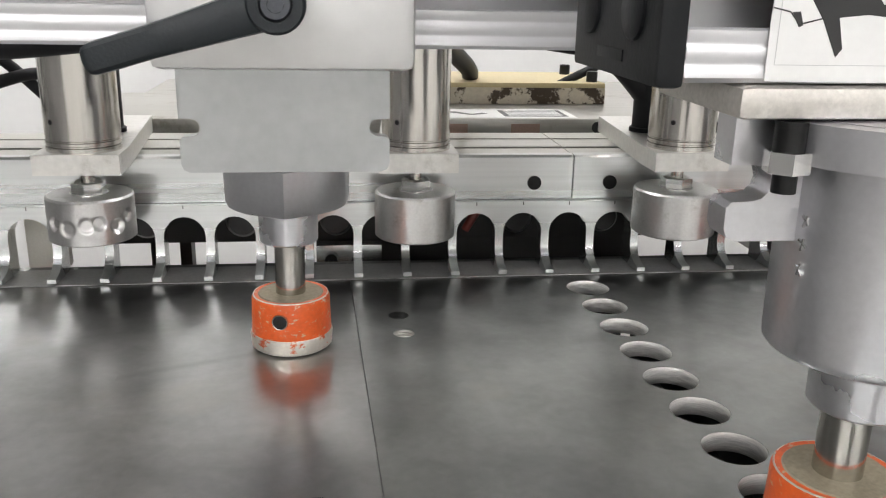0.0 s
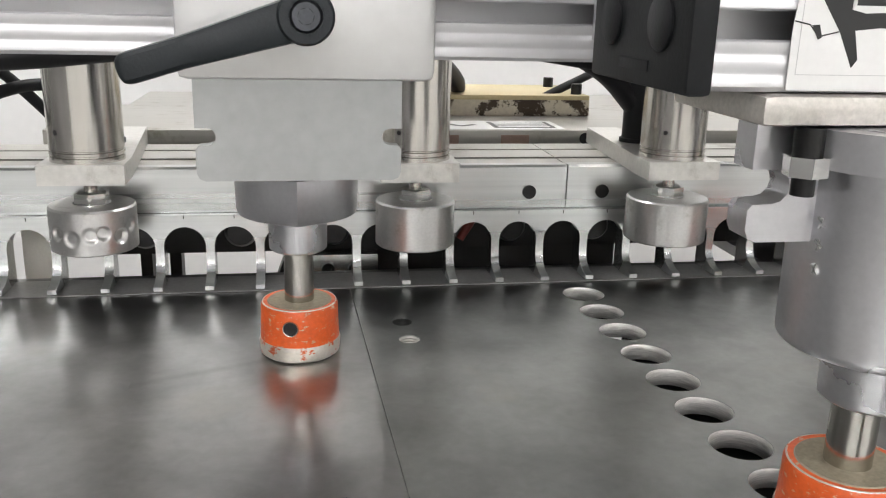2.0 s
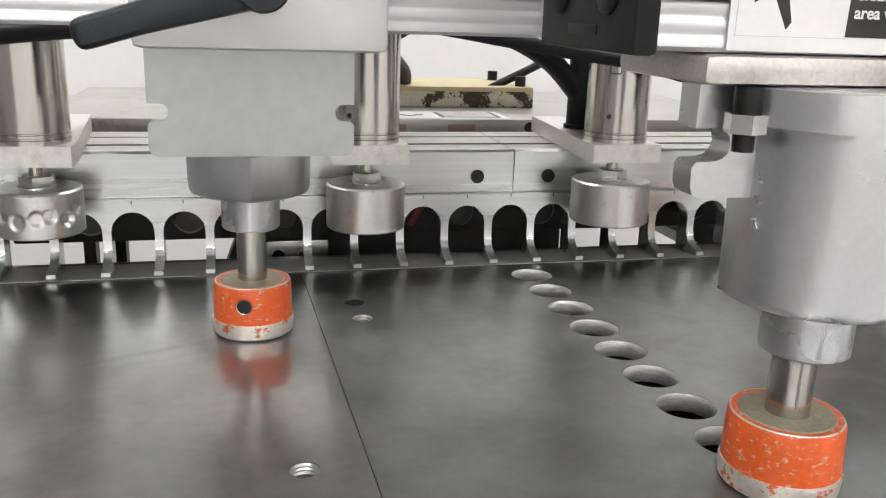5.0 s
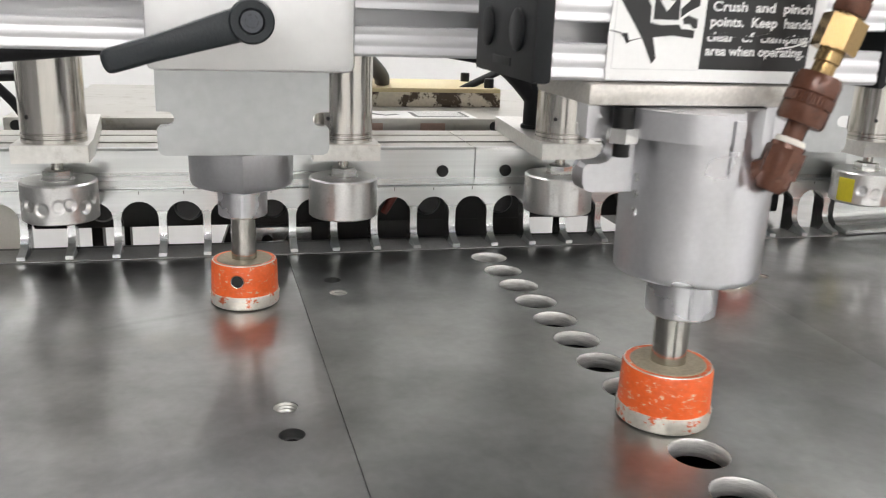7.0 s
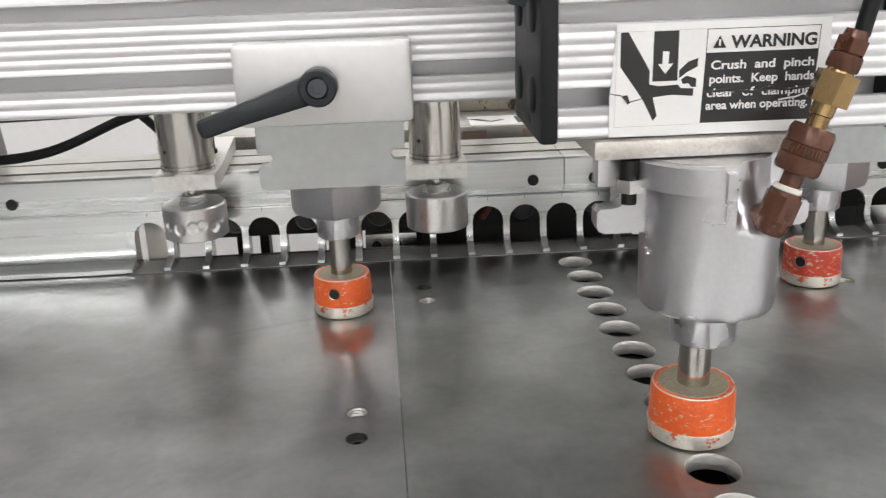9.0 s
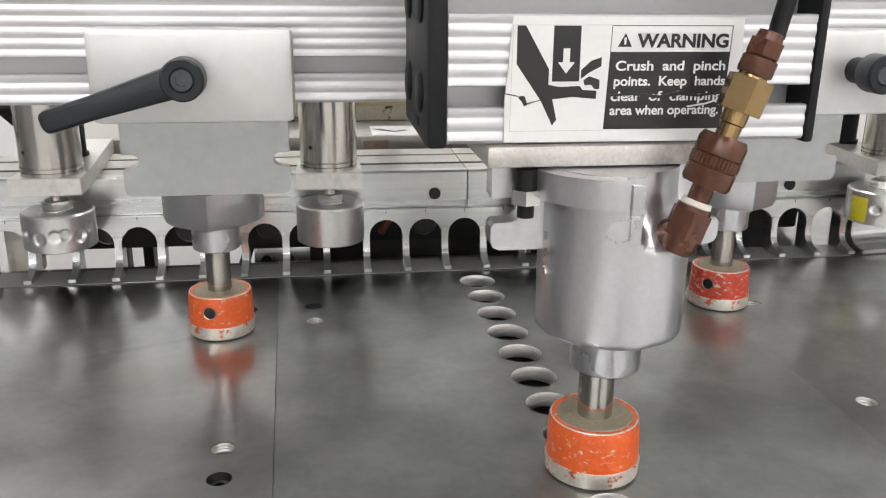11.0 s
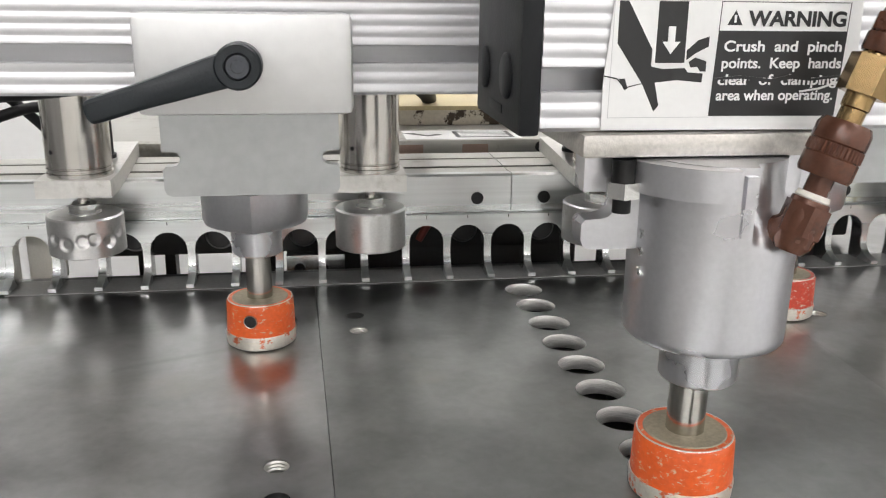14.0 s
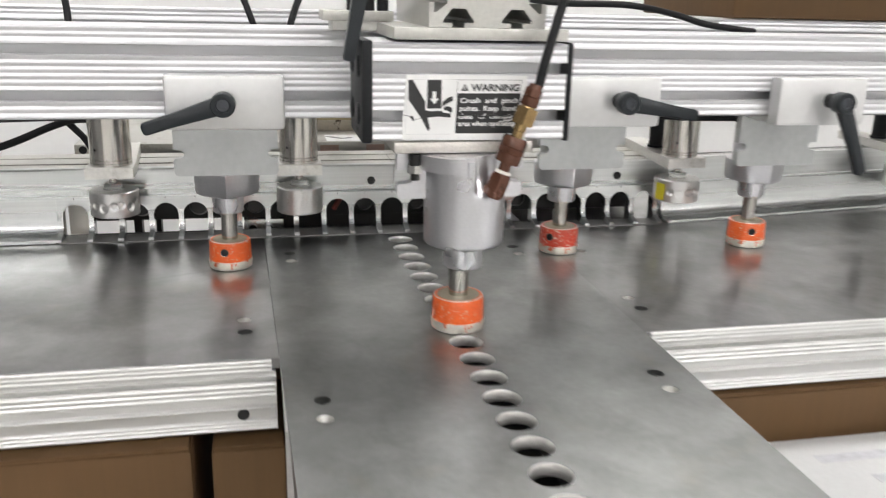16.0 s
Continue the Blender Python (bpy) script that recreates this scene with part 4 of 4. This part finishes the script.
part("block", box(-0.012, 0.009, -0.01, 0.02, 0.0, 0.046, bevel=0.002), TAPE, cream)
knob = thing("red_cap", "small red plastic cap between the spindles", "cap", (-0.044, 0.055, 0.028))
part("cap", moved(lathe([(0.0, -0.012), (0.003, -0.012), (0.004, 0.008), (0.0, 0.010)], seg=14), Matrix.Rotation(0.5, 4, "Y")), RED, knob)

# hoses and cables
for name, pts, r, lab in (
    ("air_hose", [(-0.9, -0.05, 0.1425), (-0.5, -0.06, 0.1450), (-0.33, -0.07, 0.1490), (-0.25, -0.075, 0.156), (-0.2, -0.09, 0.159)], 0.0048, "thick black hose along the underside of the beam"),
    ("air_hose", [(-0.75, 0.02, 0.10), (-0.57, 0.03, 0.091), (-0.4725, 0.03, 0.0945), (-0.414, 0.04, 0.0995), (-0.36, 0.06, 0.1195), (-0.338, 0.08, 0.124), (-0.322, 0.10, 0.118), (-0.31, 0.13, 0.09)], 0.0042, "black hose sagging behind the beam"),
    ("air_hose", [(-0.40, 0.06, 0.160), (-0.365, 0.07, 0.140), (-0.335, 0.08, 0.108), (-0.325, 0.085, 0.090)], 0.0038, "short black hose going down to the arm"),
    ("air_hose", [(-0.20, -0.06, 0.147), (-0.135, -0.06, 0.151), (-0.098, -0.06, 0.161), (-0.071, -0.06, 0.163), (-0.017, -0.058, 0.1555), (0.031, -0.058, 0.1485), (0.073, -0.058, 0.143), (0.12, -0.06, 0.134), (0.18, -0.062, 0.142), (0.27, -0.06, 0.147), (0.34, -0.06, 0.143), (0.412, -0.06, 0.142)], 0.0042, "black hose looped behind the beam"),
    ("air_hose", [(-0.02, 0.05, 0.165), (0.02, 0.05, 0.155), (0.052, 0.05, 0.138), (0.078, 0.052, 0.112)], 0.0078, "thick black hose bending down to the arm"),
    ("air_hose", [(0.2, 0.30, 0.16), (0.13, 0.28, 0.125), (0.06, 0.26, 0.095), (0.0, 0.25, 0.06)], 0.004, "black hose near the wooden board"),
    ("air_hose", [(-0.06, 0.05, 0.16), (-0.055, 0.16, 0.145), (-0.02, 0.25, 0.115), (-0.01, 0.30, 0.10)], 0.008, "thick black hose ending behind the board"),
    ("power_cable", [(-0.31, -0.05, 0.235), (-0.315, -0.04, 0.265), (-0.335, -0.03, 0.31), (-0.36, 0.0, 0.40)], 0.0034, "black cable rising behind the beam"),
    ("power_cable", [(-0.135, -0.05, 0.235), (-0.145, -0.04, 0.262), (-0.165, -0.02, 0.31), (-0.2, 0.0, 0.40)], 0.0034, "black cable rising behind the beam"),
    ("power_cable", [(-0.10, -0.05, 0.235), (-0.09, -0.04, 0.262), (-0.065, -0.02, 0.31), (-0.03, 0.0, 0.40)], 0.0036, "black cable rising behind the beam"),
    ("power_cable", [(0.09, -0.10, 0.30), (0.13, -0.08, 0.272), (0.18, -0.07, 0.265), (0.26, -0.06, 0.264), (0.32, -0.05, 0.255), (0.36, -0.05, 0.245), (0.42, -0.05, 0.238)], 0.0036, "black cable lying over the beam"),
):
    mid = pts[len(pts) // 2]
    h = thing(name, lab, "hose" if "hose" in name else "cable", mid)
    part("tube", moved(tube(pts, r), Matrix.Translation((-mid[0], -mid[1], -mid[2]))), RUBBER, h)

# ---- boxes on the workshop floor ----
def carton(x0, x1, y0, y1, z0, z1, lab, mat=CARD):
    t = thing("cardboard_box", lab, "box", ((x0 + x1) / 2, (y0 + y1) / 2, z0), "boxes round the machine")
    w, d, h = (x1 - x0) / 2, (y1 - y0) / 2, z1 - z0
    part("carton", box(-w, w, -d, d, 0, h - 0.004, bevel=0.004), mat, t)
    part("flap", box(-w + 0.002, w - 0.002, -d + 0.002, -0.002, h - 0.004, h - 0.001), mat, t)
    part("flap", box(-w + 0.002, w - 0.002, 0.002, d - 0.002, h - 0.004, h - 0.001), mat, t)
    return t
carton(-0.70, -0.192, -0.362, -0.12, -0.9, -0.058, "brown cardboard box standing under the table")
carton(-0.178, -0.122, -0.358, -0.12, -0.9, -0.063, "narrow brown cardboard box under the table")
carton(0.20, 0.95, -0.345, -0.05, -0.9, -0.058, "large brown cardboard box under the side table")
paper = thing("paper_stack", "white printed sheets lying in front of the machine", "papers", (0.6, -0.5, -0.10))
for k, (turn, z) in enumerate(((0.0, -0.0190), (1.2, -0.0126), (-0.8, -0.0062))):
    part("sheet", moved(box(-0.38, 0.4, -0.30, 0.14, z, z + 0.0062, bevel=0.0006), Matrix.Rotation(radians(turn if k < 2 else 0), 4, "Z")), SHEET, paper)
for k in range(9):
    part("print_line", box(-0.28 + 0.03 * (k % 2), 0.05 + 0.08 * (k % 3), 0.10 - 0.035 * k, 0.112 - 0.035 * k, 0.0, 0.0003), material("faint_grey_print", (0.52, 0.52, 0.54), 0.6, 0.0, 200, 0.3, 0.0) if k == 0 else bpy.data.materials["faint_grey_print"], paper)
cart = thing("side_shelf", "low shelf that carries the sheets", "shelf", (0.6, -0.6, -0.9))
part("shelf_board", box(-0.4, 0.45, -0.3, 0.24, 0.75, 0.7797), WALL, cart)
for x in (-0.38, 0.43):
    for y in (-0.28, 0.22):
        part("leg", box(x - 0.015, x + 0.015, y - 0.015, y + 0.015, 0.0, 0.75), DARK, cart)
carton(0.44, 1.0, 0.035, 0.30, 0.2503, 0.34, "brown cardboard box lying on the rear beam")

# ---- screws, inserts and hole liners in the table ----
for x, y in ((-0.107, -0.065), (-0.151, -0.283), (-0.097, -0.417), (0.202, -0.278), (0.154, -0.411), (-0.152, -0.067), (0.140, -0.07), (0.212, -0.070)):
    part("socket_screw", joined(lathe([(0.0055, -0.011), (0.0055, -0.0045), (0.0050, -0.0038), (0.0030, -0.0038), (0.0030, -0.0075), (0.0, -0.0075)], x, y, seg=24)), DARK_STEEL, table, "black socket screw")
for x, y in ((-0.106, -0.092), (-0.152, -0.255), (-0.097, -0.444), (0.202, -0.249), (0.153, -0.438), (-0.152, -0.094), (0.140, -0.097), (0.212, -0.097)):
    part("threaded_insert", lathe([(0.0059, -0.0005), (0.0052, -0.0015), (0.0056, -0.0022), (0.0050, -0.003), (0.0055, -0.0038), (0.0049, -0.0048), (0.0055, -0.0058), (0.0048, -0.0115)], x, y, seg=24, capped=False), CREAM_GREY_ALU, table, "bright threaded hole")
for x, y, r in HOLES:
    bm = bmesh.new()
    ring = [[bm.verts.new((x + q * math.cos(2 * math.pi * k / 40), y + q * math.sin(2 * math.pi * k / 40), z)) for k in range(40)] for q, z in ((r - 0.00005, -0.0002), (r - 0.0003, -0.0005), (r - 0.0003, -0.0092), (r + 0.0005, -0.0092))]
    for a, b in zip(ring, ring[1:]):
        for k in range(40):
            bm.faces.new((a[k], b[k], b[(k + 1) % 40], a[(k + 1) % 40]))
    part("bored_hole", bm, LINER, table, "machined bored edge, paled for the light it reflects")
